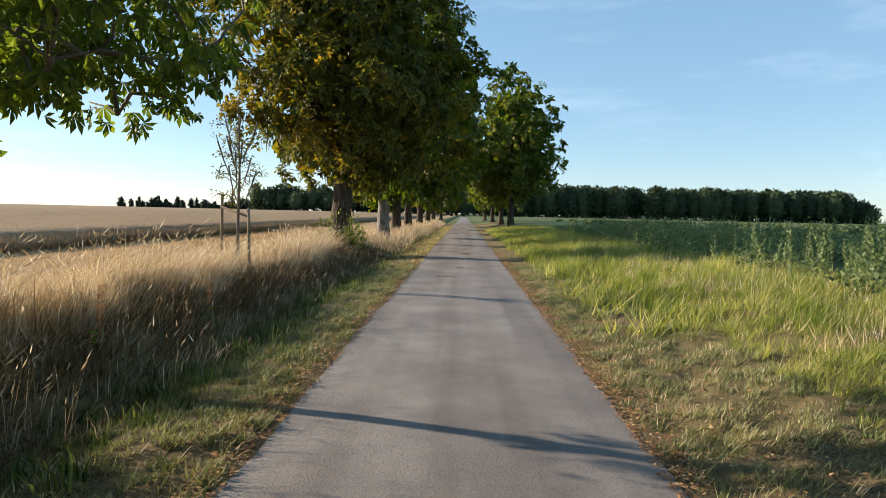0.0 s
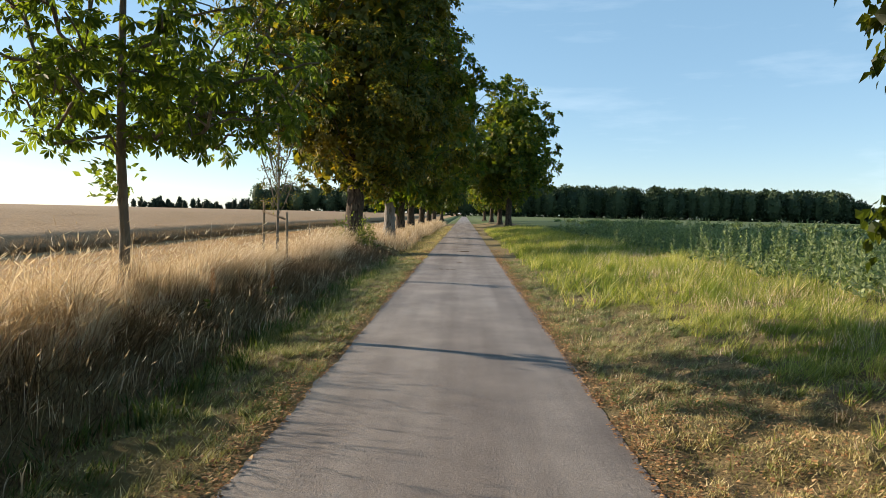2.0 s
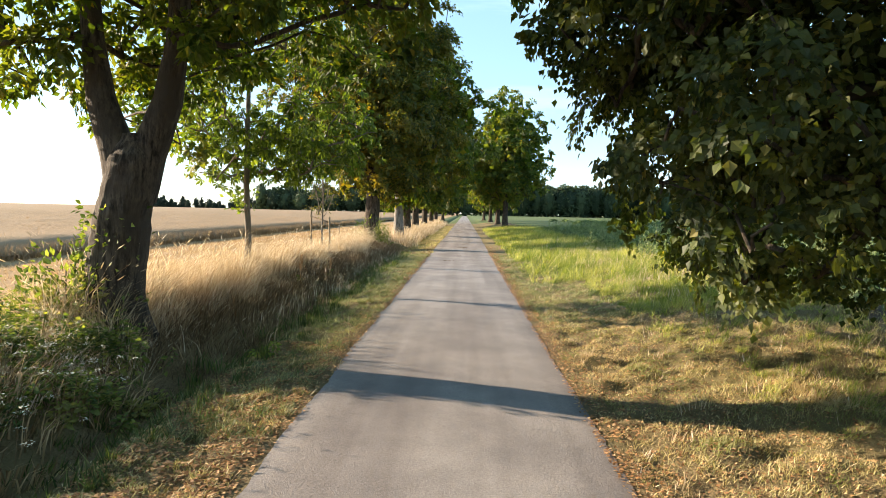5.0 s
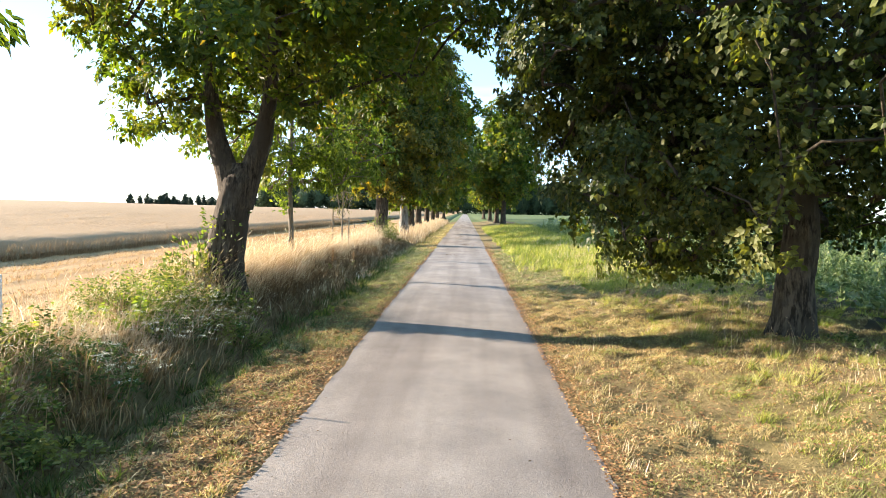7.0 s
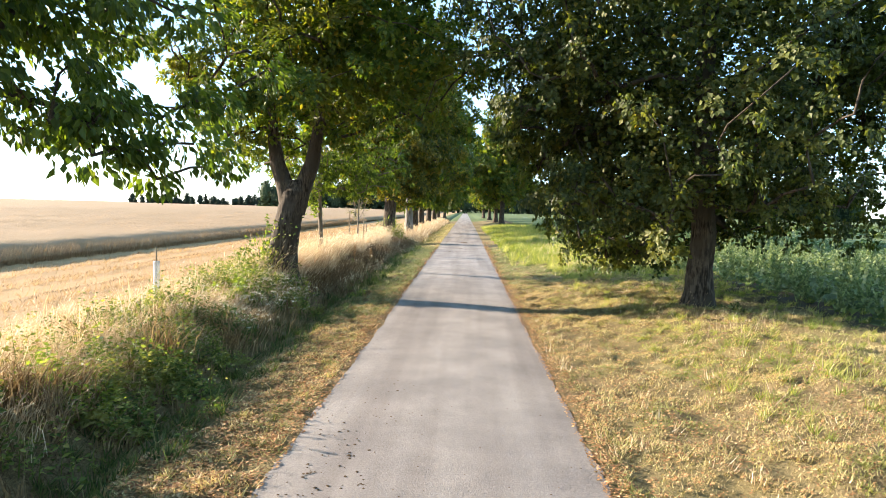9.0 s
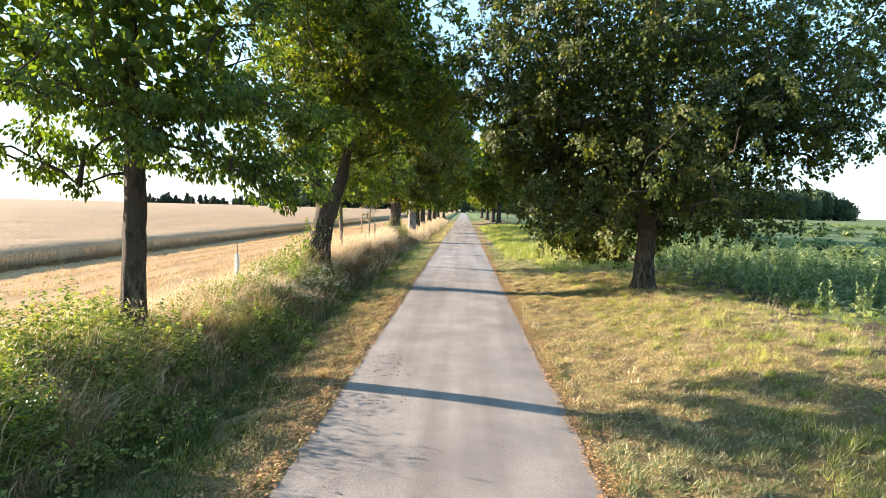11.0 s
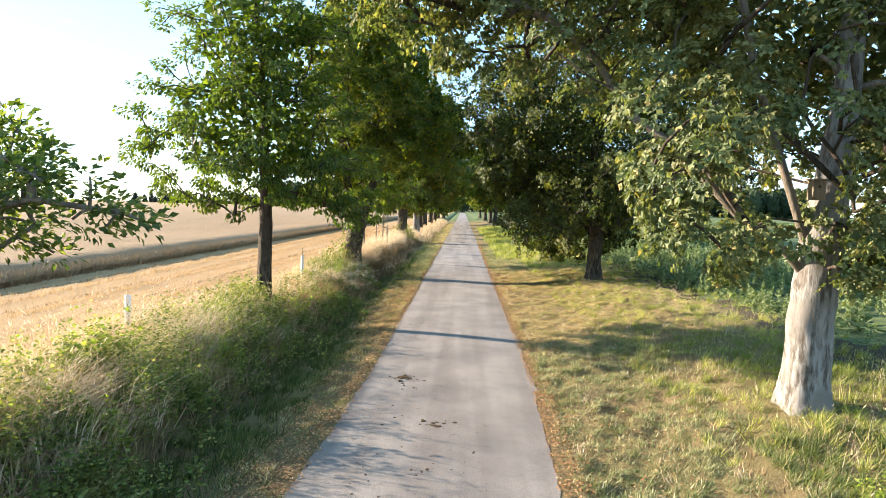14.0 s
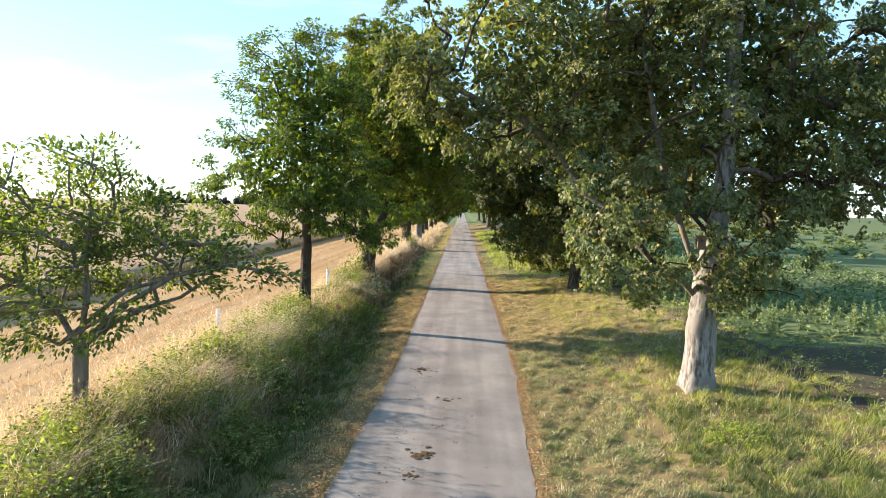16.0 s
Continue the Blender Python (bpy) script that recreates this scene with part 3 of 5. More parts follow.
def tree(label, base, trunk, radii, forks, blobs, clumps, blob_r, leaves, template, size, bark, leaf, seed, shell=0.5, droop=0.5, flat=0.6,
         category="tree", flare=1.35, bare=0.0, lumps=0.035, fill=0, billow=False, limb_r=0.85, core=0.62, group="", fill_size=0.2):
    """trunk: path from the ground up relative to base; forks: further limb paths; blobs: crown ellipsoids relative to base."""
    rng = np.random.default_rng(seed)
    root = tagged(new("tree"), label, category, group)
    root.location = base
    trunk = np.array(trunk, float)
    fine = np.linspace(0, len(trunk) - 1, (len(trunk) - 1) * 7 + 1)
    path = np.stack([np.interp(fine, range(len(trunk)), trunk[:, k]) for k in range(3)], 1)
    path[1:-1, :2] += rng.normal(size=(len(path) - 2, 2)) * radii[0] * 0.02
    rad = np.interp(fine, range(len(trunk)), radii)
    path[0, 2] -= 0.15
    part("trunk", trunk_mesh(path, rad, rng, flare, lumps, bark), root)
    tips = crown_points(rng, blobs, clumps, shell)
    stems = [trunk] + [np.array(f, float) for f in forks]
    near = np.argmin(np.stack([np.min(np.linalg.norm(tips[:, None] - s[None], axis=2), axis=1) for s in stems], 1), 1)
    twigs = []
    for k, s in enumerate(stems):
        mine = tips[near == k]
        if len(mine) == 0:
            continue
        ff = np.linspace(0, len(s) - 1, (len(s) - 1) * 3 + 1)
        sp = np.stack([np.interp(ff, range(len(s)), s[:, j]) for j in range(3)], 1)
        nodes, parent, r = grow(rng, sp, mine)
        if k > 0:
            part("limb", smooth(tri_mesh("limb", *tube(sp, np.linspace(radii[-1] * limb_r, max(r[len(sp) - 1], 0.02), len(sp)), 10, lumps, rng), SMOOTH_BARK if bark is PALE_BARK else bark)), root)
        for i in range(len(sp), len(nodes)):
            a, b = nodes[parent[i]], nodes[i]
            ra = min(r[parent[i]], r[i] * 1.35, radii[-1] * 0.7)
            ln = np.linalg.norm(b - a)
            mid = (a + b) / 2 + np.array([0, 0, 0.08]) * ln + rng.normal(size=3) * 0.07 * ln
            bow = [(1 - f) ** 2 * a + 2 * f * (1 - f) * (2 * mid - (a + b) / 2) + f * f * b + rng.normal(size=3) * 0.018 * ln * (0 < f < 1) for f in (0, 0.2, 0.4, 0.6, 0.8, 1)]
            if parent[i] < len(sp) and r[i] > 0.045:
                part("limb", smooth(tri_mesh("limb", *tube(bow, np.linspace(ra, max(0.45 * r[i], 0.012), 6), 7), SMOOTH_BARK if bark is PALE_BARK else bark)), root)
            else:
                twigs.append(tube([a, mid, b], [ra, (ra + r[i]) / 2, r[i]], 5))
    if twigs:
        tagged(part("twig", smooth(tri_mesh("twig", *joined(twigs), BARK if bark is PALE_BARK else bark)), root), kind="stuff")
    keep = rng.uniform(size=len(tips)) >= bare
    mid = np.mean([b[:3] for b in blobs], axis=0)
    V, T = crown_leaves(rng, tips[keep], blob_r, leaves, template, size, mid - np.array([0, 0, 1.0]), droop, flat, billow)
    if fill:
        inner = crown_points(rng, [(*q[:3], *(core * s for s in q[3:6])) for q in blobs if min(q[3:6]) > 1.6], fill, 0.1)
        V, T = joined([(V, T), stamp(BROAD[0] - np.array([0.5, 0, 0]), BROAD[1], inner, leaf_axes(rng.normal(size=(fill, 3)), rng, 0.3), fill_size * rng.uniform(0.8, 1.3, fill))])
    part("crown", tri_mesh("crown", V, T, leaf), root)
    return root


def smooth(me):
    me.polygons.foreach_set("use_smooth", np.ones(len(me.polygons), dtype=bool))
    return me


def on_ground(x, y):
    return (x, y, float(ground_z(x, y)))


# forked lime beside the lane
tree("old lime tree with a forked ivy-clad trunk", on_ground(-4.72, -0.8), [(0, 0, 0), (0.03, 0, 0.9), (0.18, 0.0, 1.8), (0.33, 0, 2.5), (0.37, 0, 2.85)], [0.42, 0.38, 0.36, 0.35, 0.2],
     [[(0.24, 0, 2.0), (0.1, 0, 2.6), (-0.15, 0.03, 3.3), (-0.3, 0.1, 4.1), (-0.5, 0.2, 6), (-0.7, 0.2, 9.5)], [(0.3, 0, 2.0), (0.5, 0, 2.6), (0.78, 0, 3.3), (0.92, 0, 4.1), (1.2, -0.2, 7), (1.7, 0, 10)]],
     [(0.65, 0.6, 8.2, 4.4, 3.7, 4.4), (2.5, 0.4, 6.2, 3.2, 2.8, 2.0), (-0.9, 0.2, 5.6, 2.5, 2.6, 1.6, 1.6), (0.65, 0.6, 11.0, 3.0, 3.0, 3.2), (-1.7, 0.4, 4.2, 0.9, 1.2, 0.7, 2.0), (-0.5, 3.0, 3.9, 1.3, 1.2, 0.9, 2.0), (1.2, 2.6, 4.9, 2.2, 1.5, 1.0, 1.3), (0.9, -1.5, 5.5, 2.4, 1.3, 1.0, 2.0), (-1.3, -1.0, 5.1, 1.3, 1.2, 0.9, 1.6)],
     310, 0.56, 68000, KITE, 0.138, BARK, LIME_LEAF, 11, shell=0.72, fill=15000, billow=True, limb_r=1.45, fill_size=0.17, core=0.68)
# wide low maple on the meadow side
tree("broad maple with low drooping boughs", on_ground(5.35, -3.6), [(0, 0, 0), (0, 0, 0.9), (0.05, 0, 1.6), (0.0, 0.1, 2.6), (-0.1, 0, 5), (0, 0, 9)], [0.31, 0.26, 0.25, 0.24, 0.2, 0.1],
     [], [(-0.4, 0, 6.0, 5.0, 5.2, 3.4), (-0.3, -0.4, 3.5, 3.3, 3.9, 1.7), (-1.4, 0, 8.0, 4.2, 4.6, 3.6, 0.6), (0.4, 0, 10.5, 3.4, 3.6, 3.0, 0.4), (-0.5, 3.2, 1.95, 2.2, 1.7, 1.2, 7.0), (-0.3, 3.2, 4.3, 2.6, 1.7, 1.7, 5.0), (1.2, 2.6, 3.4, 2.8, 2.2, 2.2, 3.5), (-0.9, 2.9, 3.2, 2.0, 1.6, 1.4, 7.0), (0.6, 3.0, 6.6, 3.2, 2.2, 2.2, 1.5),
          (-3.3, 0, 6.3, 2.2, 3.0, 2.0, 2.0), (3.8, 0.2, 7.0, 3.2, 3.4, 2.8, 1.5), (-3.2, 2.2, 4.3, 1.1, 1.2, 0.9, 8.0), (-2.4, 2.6, 3.0, 1.0, 1.0, 0.9, 8.0), (0, -1.6, 2.75, 2.4, 1.3, 0.9, 4.0), (0, 0.3, 2.5, 2.2, 1.8, 0.7, 4.0), (-2.2, -0.3, 2.45, 1.4, 1.8, 0.9, 3.0), (2.2, -0.5, 2.5, 1.6, 1.8, 0.9, 2.0), (-1.7, -0.5, 1.75, 1.3, 1.4, 0.7, 4.0), (2.3, 0.3, 2.1, 1.2, 1.2, 0.6, 3.0), (0.2, 1.4, 1.7, 1.6, 1.0, 0.8, 3.0), (-3.0, 2.2, 5.3, 1.2, 1.4, 1.1, 13.0), (-2.5, 1.8, 4.1, 1.4, 1.6, 1.4, 9.0), (4.5, 0.3, 5.6, 2.1, 2.6, 2.0, 4.0), (3.1, 0.0, 4.3, 2.2, 2.8, 1.7, 2.0), (-1.6, 2.6, 5.4, 1.8, 1.5, 1.6, 5.0)],
     900, 0.52, 168000, BROAD, 0.092, FISSURED_BARK, MAPLE_LEAF, 12, droop=0.8, shell=0.66, fill=40000, billow=True, flare=1.3, core=0.74, fill_size=0.11)
# pale-barked maple
tree("large maple with pale flaking trunk", on_ground(5.1, -19.5), [(0, 0, 0), (0, 0, 0.4), (0.02, 0, 1.2), (0.1, 0, 2.2), (0.35, 0, 4.5), (0.5, 0, 9)], [0.355, 0.31, 0.3, 0.28, 0.17, 0.08],
     [[(-0.1, 0, 1.9), (-0.45, -0.1, 2.25), (-0.95, -0.25, 2.5), (-1.45, -0.25, 3.0), (-1.9, 0.0, 3.6), (-2.6, 0.1, 4.1), (-3.0, 0.5, 4.9), (-3.7, 0.4, 5.5), (-4.7, 0.6, 6.0), (-5.7, 0.5, 6.4)], [(-0.05, 0.0, 2.2), (-0.45, -0.1, 3.2), (-0.95, -0.1, 4.6), (-1.4, 0.1, 7)]],
     [(0.2, 1.5, 6.6, 4.8, 3.1, 3.6), (-3.4, 0.7, 7.4, 3.2, 2.6, 2.2, 2.2), (0.9, 0.2, 4.3, 2.2, 2.4, 1.1, 1.5), (0.2, -0.75, 2.5, 0.5, 0.3, 0.5, 50.0), (-2.1, -1.5, 2.95, 0.9, 0.7, 0.7, 16.0), (-2.0, -1.3, 4.0, 1.0, 0.7, 0.8, 10.0), (-1.2, -0.9, 2.5, 0.6, 0.5, 0.4, 10.0), (-2.2, 0.3, 4.9, 1.2, 1.0, 0.9, 6.0), (0.5, -0.8, 5.2, 1.3, 0.6, 1.2, 2.0), (0.5, 0.6, 9.5, 4.4, 3.6, 3.4, 0.25), (3.4, 1.0, 5.8, 2.6, 3.6, 2.2, 2.4), (1.6, 2.5, 4.0, 2.2, 1.6, 0.8, 2.0), (2.6, 0.3, 4.1, 1.6, 1.3, 0.8, 3.0), (0.4, -1.5, 4.3, 1.5, 0.8, 1.2, 5.0), (0.4, -1.5, 6.6, 2.2, 1.0, 1.5, 3.0), (1.3, -0.8, 2.5, 0.9, 0.6, 0.6, 8.0), (-5.6, 0.5, 6.4, 1.2, 1.5, 1.1, 6.0), (-4.5, 0.5, 5.7, 1.2, 1.3, 0.9, 5.0), (-3.2, -0.5, 5.3, 1.5, 0.7, 0.8, 6.0), (-4.7, -0.3, 6.0, 1.2, 0.7, 0.7, 6.0)],
     640, 0.48, 106000, MAPLE, 0.083, PALE_BARK, NEAR_MAPLE_LEAF, 13, droop=0.8, shell=0.72, flare=1.13, lumps=0.026, fill=15000, billow=True, limb_r=0.72, core=0.6, fill_size=0.16)
tree("young horse chestnut with large palmate leaves", on_ground(-5.42, 6.67), [(0, 0, 0), (0.02, 0, 1.2), (-0.03, 0, 2.4), (0.0, 0, 4), (0.05, 0, 6)], [0.1, 0.078, 0.072, 0.06, 0.03],
     [], [(0.0, 0, 4.8, 3.1, 3.0, 2.2), (0.8, -0.5, 3.1, 2.2, 2.2, 0.8), (0, 0, 7.4, 2.3, 2.3, 1.9), (1.9, -1.3, 3.5, 1.6, 1.6, 0.9, 1.4)], 280, 0.4, 3500, PALMATE, 0.18, SMOOTH_BARK, CHESTNUT_LEAF, 14, droop=0.7, shell=0.35, flare=1.1)
tree("cherry tree with dark slender trunk", on_ground(-5.1, -12.0), [(0, 0, 0), (0.0, 0, 1.2), (0.04, 0, 2.3), (0, 0, 4), (-0.1, 0, 6.5), (-0.4, 0, 9)], [0.21, 0.18, 0.165, 0.12, 0.07, 0.02],
     [], [(-0.4, 0, 4.9, 3.0, 3.0, 2.3), (-0.2, 0, 3.4, 2.7, 2.7, 1.0), (-0.2, 0, 7.2, 2.4, 2.4, 2.2), (-1.8, 0, 7.6, 0.8, 0.9, 1.5), (1.5, 1.2, 3.4, 1.8, 2.4, 1.0, 0.7), (-2.4, 0, 5.8, 0.9, 0.9, 0.7, 2), (0.2, 0, 9.0, 0.6, 0.6, 1.0, 2), (-1.0, 0, 8.7, 0.6, 0.6, 0.9, 2), (1.5, 0, 7.0, 0.8, 0.8, 0.8, 2), (-2.9, 0, 4.2, 0.8, 0.8, 0.5, 2), (2.3, 0.4, 2.75, 0.95, 0.9, 0.45, 6)], 340, 0.31, 31000, KITE, 0.108, BARK, CHERRY_LEAF, 15, droop=0.7, shell=0.3, flare=1.15, fill=2500)
tree("small apple tree with open wandering boughs", on_ground(-5.75, -23.4), [(0, 0, 0), (0.0, 0, 0.9), (0.02, 0, 1.55)], [0.13, 0.11, 0.11],
     [[(0, 0, 1.5), (-0.5, 0.2, 2.1), (-1.4, 0.2, 2.6), (-2.4, 0, 3.2)], [(0, 0, 1.5), (0.45, 0.2, 1.9), (0.85, 0.4, 2.1), (1.3, 0.6, 2.25), (1.75, 0.8, 2.6)], [(0, 0, 1.5), (0.1, 0, 2.2), (0.0, 0.2, 3.0), (0.1, 0.2, 3.7)], [(0, 0, 1.55), (0.6, 0.1, 2.15), (1.4, 0.15, 2.65), (2.2, 0.1, 2.85), (2.95, 0.1, 2.75)]],
     [(-1.2, 0, 3.0, 1.9, 1.8, 1.1), (0.85, 0.4, 2.9, 1.15, 1.3, 1.0), (1.7, 0.8, 2.55, 0.4, 0.4, 0.3, 3.0), (0.1, 0.1, 3.8, 1.4, 1.4, 0.9), (-0.2, -0.3, 2.0, 1.2, 1.0, 0.5), (0.3, 0.1, 4.3, 0.5, 0.5, 0.4, 2), (-1.6, 0, 3.9, 0.6, 0.5, 0.4, 2), (1.0, 0.3, 3.9, 0.45, 0.45, 0.5, 2), (1.5, 0.3, 3.3, 0.9, 0.9, 0.6, 1.0), (2.4, 0.1, 2.95, 0.5, 0.4, 0.3, 5.0), (2.9, 0.1, 2.7, 0.3, 0.3, 0.2, 6.0)], 250, 0.3, 15000, KITE, 0.09, SMOOTH_BARK, APPLE_LEAF, 16, droop=0.2, shell=0.2, flare=1.1, limb_r=0.45)
tree("tall lime tree with yellowing crown", on_ground(-5.1, 26.5), [(0, 0, 0), (0, 0, 1.5), (0.05, 0, 3), (0, 0, 6), (0, 0, 10)], [0.5, 0.4, 0.38, 0.3, 0.15],
     [], [(0.4, 0, 7.4, 5.0, 5.2, 4.6), (-0.6, 0, 4.6, 3.8, 4, 2.2), (0.4, 0, 12, 4.2, 4.2, 4.0), (2.0, 0, 5.6, 3.4, 4.0, 2.4), (-0.6, 0, 9.4, 5.6, 5.4, 3.6), (-2.6, -1, 6.3, 2.4, 2.6, 2.0)], 260, 0.78, 56000, KITE, 0.2, BARK, YELLOWING_LEAF, 17, shell=0.75, fill=5000, billow=True, core=0.66, fill_size=0.42)
sap = np.random.default_rng(180)
SHOOTS = []
for k in range(11):
    a, z0 = k * 2.4 + sap.normal() * 0.3, 1.55 + 0.14 * k
    reach, up = sap.uniform(0.28, 0.5), sap.uniform(0.7, 1.1)
    SHOOTS.append([(0.02, 0, z0)] + [(math.cos(a) * reach * f ** 0.8, math.sin(a) * reach * f ** 0.8, z0 + up * f ** 1.25) for f in (0.3, 0.65, 1.0)])
tree("young sapling with thin yellowing upswept crown", on_ground(-5.35, 14.9), [(0, 0, 0), (0, 0, 1.2), (0.04, 0, 2.4), (0, 0, 4.1)], [0.045, 0.036, 0.026, 0.012],
     SHOOTS, [(0, 0, 2.4, 0.6, 0.6, 0.8), (0, 0, 3.3, 0.55, 0.55, 0.8)], 90, 0.16, 1300, KITE, 0.06, SMOOTH_BARK, YELLOWING_LEAF, 18, shell=0.1, bare=0.2, limb_r=0.7, flare=1.1)
# the avenue going on into the distance
FAR = [(-4.7, 37, 15, 6.6, 21), (-5.0, 47, 12, 4.8, 22), (-5.1, 58, 14, 5.4, 23), (-5.0, 72, 13, 5.0, 24), (-5.0, 88, 13, 5.0, 25), (-5.2, 108, 14, 5.2, 26), (5.2, 70, 16.5, 5.4, 27), (5.4, 92, 15, 5.0, 28), (5.3, 118, 14, 5.0, 29), (-5.0, 140, 14, 5.5, 30), (5.0, 150, 14, 5.5, 31)]
for fx, fy, fh, fr, fs in FAR:
    far_bark = PALE_BARK if fy == 37 else BARK
    tree("avenue lime tree with dense crown", on_ground(fx, fy), [(0, 0, 0), (0, 0, 1.5), (0.05, 0, 3), (0, 0, fh * 0.5), (0, 0, fh * 0.8)], [0.4, 0.32, 0.3, 0.22, 0.08],
         [], [(0.1, 0, fh * 0.55, fr, fr, fh * 0.36), (0.3, 0, fh * 0.78, fr * 0.66, fr * 0.66, fh * 0.24), (0.5, 0, fh * 0.36, fr * 0.8, fr * 0.8, fh * 0.16)], 130, 1.05, 15000 if fy < 75 else 6000, KITE, 0.34 if fy < 75 else 0.52, far_bark, LIME_LEAF, fs, shell=0.75, fill=2600, billow=True, core=0.82, fill_size=0.65, group="trees of the avenue")


def woods(name, label, trees, material, seed, leaf=0.8, per=240, conifer=False):
    rng = np.random.default_rng(seed)
    pieces = []
    for x, y, h, r in trees:
        d = unit(rng.normal(size=(per, 3)))
        if conifer:
            f = rng.uniform(0.05, 1, per)
            a = rng.uniform(0, 2 * math.pi, per)
            p = np.stack([x + np.cos(a) * r * (1 - f) , y + np.sin(a) * r * (1 - f), 0.8 + h * f], 1)
        else:
            p = np.stack([x + d[:, 0] * r, y + d[:, 1] * r, 0.8 + h * 0.56 + d[:, 2] * h * 0.45], 1) + rng.normal(size=(per, 3)) * 0.35
            low = rng.integers(0, per, per // 5)
            p[low, 2] = rng.uniform(0.5, h * 0.4, len(low))
        pieces.append(stamp(SLIVER[0] - np.array([0.5, 0, 0]), SLIVER[1], p, leaf_axes(d + rng.normal(size=(per, 3)) * 0.5, rng, 0.3), leaf * rng.uniform(1.5, 3.4, per)))
        la, lo = np.linspace(-1.5, 1.5, 7), np.arange(10) * 2 * math.pi / 10
        bump = 0.88 + 0.22 * rng.uniform(size=(7, 10))
        S = np.stack([x + r * 0.78 * bump * np.cos(la)[:, None] * np.cos(lo), y + r * 0.78 * bump * np.cos(la)[:, None] * np.sin(lo), 0.8 + h * 0.5 + h * 0.43 * bump * np.sin(la)[:, None] + 0 * lo], -1).reshape(-1, 3)
        gi, gj = np.meshgrid(np.arange(6), np.arange(10), indexing="ij")
        a0, a1 = (gi * 10 + gj).ravel(), (gi * 10 + (gj + 1) % 10).ravel()
        core = (S, np.stack([np.stack([a0, a1, a1 + 10], 1), np.stack([a0, a1 + 10, a0 + 10], 1)], 1).reshape(-1, 3))
        pieces.append(core)
    return stuff(name, pieces, material, label, "woods")


wr = np.random.default_rng(77)
woods("woods", "dark wall of deciduous forest beyond the crop", [(x + wr.normal() * 1.5, 420 + wr.uniform(-6, 22), wr.uniform(19, 21.5) * min(1, (268 - x) / 22 + 0.25), wr.uniform(4.5, 7)) for x in np.arange(30, 266, 1.35)], WOODS_LEAF, 41)
woods("woods", "dark deciduous forest behind the wheat field", [(x + wr.normal() * 1.5, 420 + wr.uniform(-6, 22), wr.uniform(13, 20), wr.uniform(4.5, 7)) for x in np.arange(-142, 40, 3.0)], WOODS_LEAF, 42)
woods("woods", "far uneven row of dark trees on the horizon", [(x + wr.normal() * 2, 600 + wr.uniform(-10, 40), wr.choice([4, 5, 7, 9, 11]) * wr.uniform(0.8, 1.2), wr.uniform(1.5, 3.5)) for x in np.arange(-330, -195, 1.5) if wr.uniform() < 0.85], CONIFER_LEAF, 43, per=90, leaf=0.7)


# leafy growth on and round the trunks
def trunk_leaves(x, y, r0, z0, z1, n, size, material, seed, spread=0.25, side=None):
    rng = np.random.default_rng(seed)
    a = rng.uniform(0, 2 * math.pi, n) if side is None else rng.normal(side, 0.9, n)
    r = r0 + np.abs(rng.normal(size=n)) * spread
    p = np.stack([x + np.cos(a) * r, y + np.sin(a) * r, rng.uniform(z0, z1, n)], 1)
    way = np.stack([np.cos(a), np.sin(a), rng.normal(size=n) * 0.6], 1)
    return tri_mesh("ivy", *stamp(KITE[0], KITE[1], p, leaf_axes(way, rng, 0.5, way * 0.5), size * rng.uniform(0.6, 1.3, n)), material)


def sucker_bush(label, x, y, r, h, n, seed):
    rng = np.random.default_rng(seed)
    d = unit(rng.normal(size=(n, 3)))
    d[:, 2] = np.abs(d[:, 2])
    p = np.array(on_ground(x, y)) + d * np.array([r, r, h]) * (rng.uniform(0.1, 1, n) ** 0.6)[:, None] * (0.75 + 0.5 * np.sin(3 * np.arctan2(d[:, 1], d[:, 0]) + seed))[:, None]
    V, T = stamp(KITE[0], KITE[1], p, leaf_axes(d + rng.normal(size=(n, 3)) * 0.4, rng, 0.5, d * 0.5), 0.11 * rng.uniform(0.6, 1.4, n))
    root = tagged(new("shrub"), label, "shrub")
    part("foliage", tri_mesh("foliage", V, T, WEED_LEAF), root)
    stems = []
    for k in range(7):
        t = np.array(on_ground(x, y)) + np.array([rng.normal() * r * 0.5, rng.normal() * r * 0.5, h * 0.8])
        stems.append(tube([np.array(on_ground(x, y)) - np.array([0, 0, 0.05]), (np.array(on_ground(x, y)) + t) / 2 + rng.normal(size=3) * 0.05, t], [0.02, 0.015, 0.008], 5))
    tagged(part("stem", tri_mesh("stem", *joined(stems), SMOOTH_BARK), root), kind="stuff")


sucker_bush("green sucker shoots round the foot of the old lime", -5.2, -1.0, 0.6, 1.2, 1700, 3)
sucker_bush("green sucker shoots round the foot of the tall lime", -4.9, 26.0, 1.2, 1.3, 2200, 4)
lime = [o for o in bpy.data.objects if str(o.get("label", "")).startswith("old lime")][0]
part("ivy", trunk_leaves(0.08, 0, 0.4, 0.5, 1.9, 170, 0.09, WEED_LEAF, 9, 0.05, -2.2), lime, "ivy climbing the bark")
ches = [o for o in bpy.data.objects if "chestnut" in str(o.get("label", ""))][0]
tagged(part("shoot", trunk_leaves(0, 0, 0.1, 1.75, 2.35, 160, 0.13, CHESTNUT_LEAF, 10, 0.22, math.pi), ches, "leafy shoot on the trunk"), kind="stuff")

# ---- fields and verges ----
gr = np.random.default_rng(3)


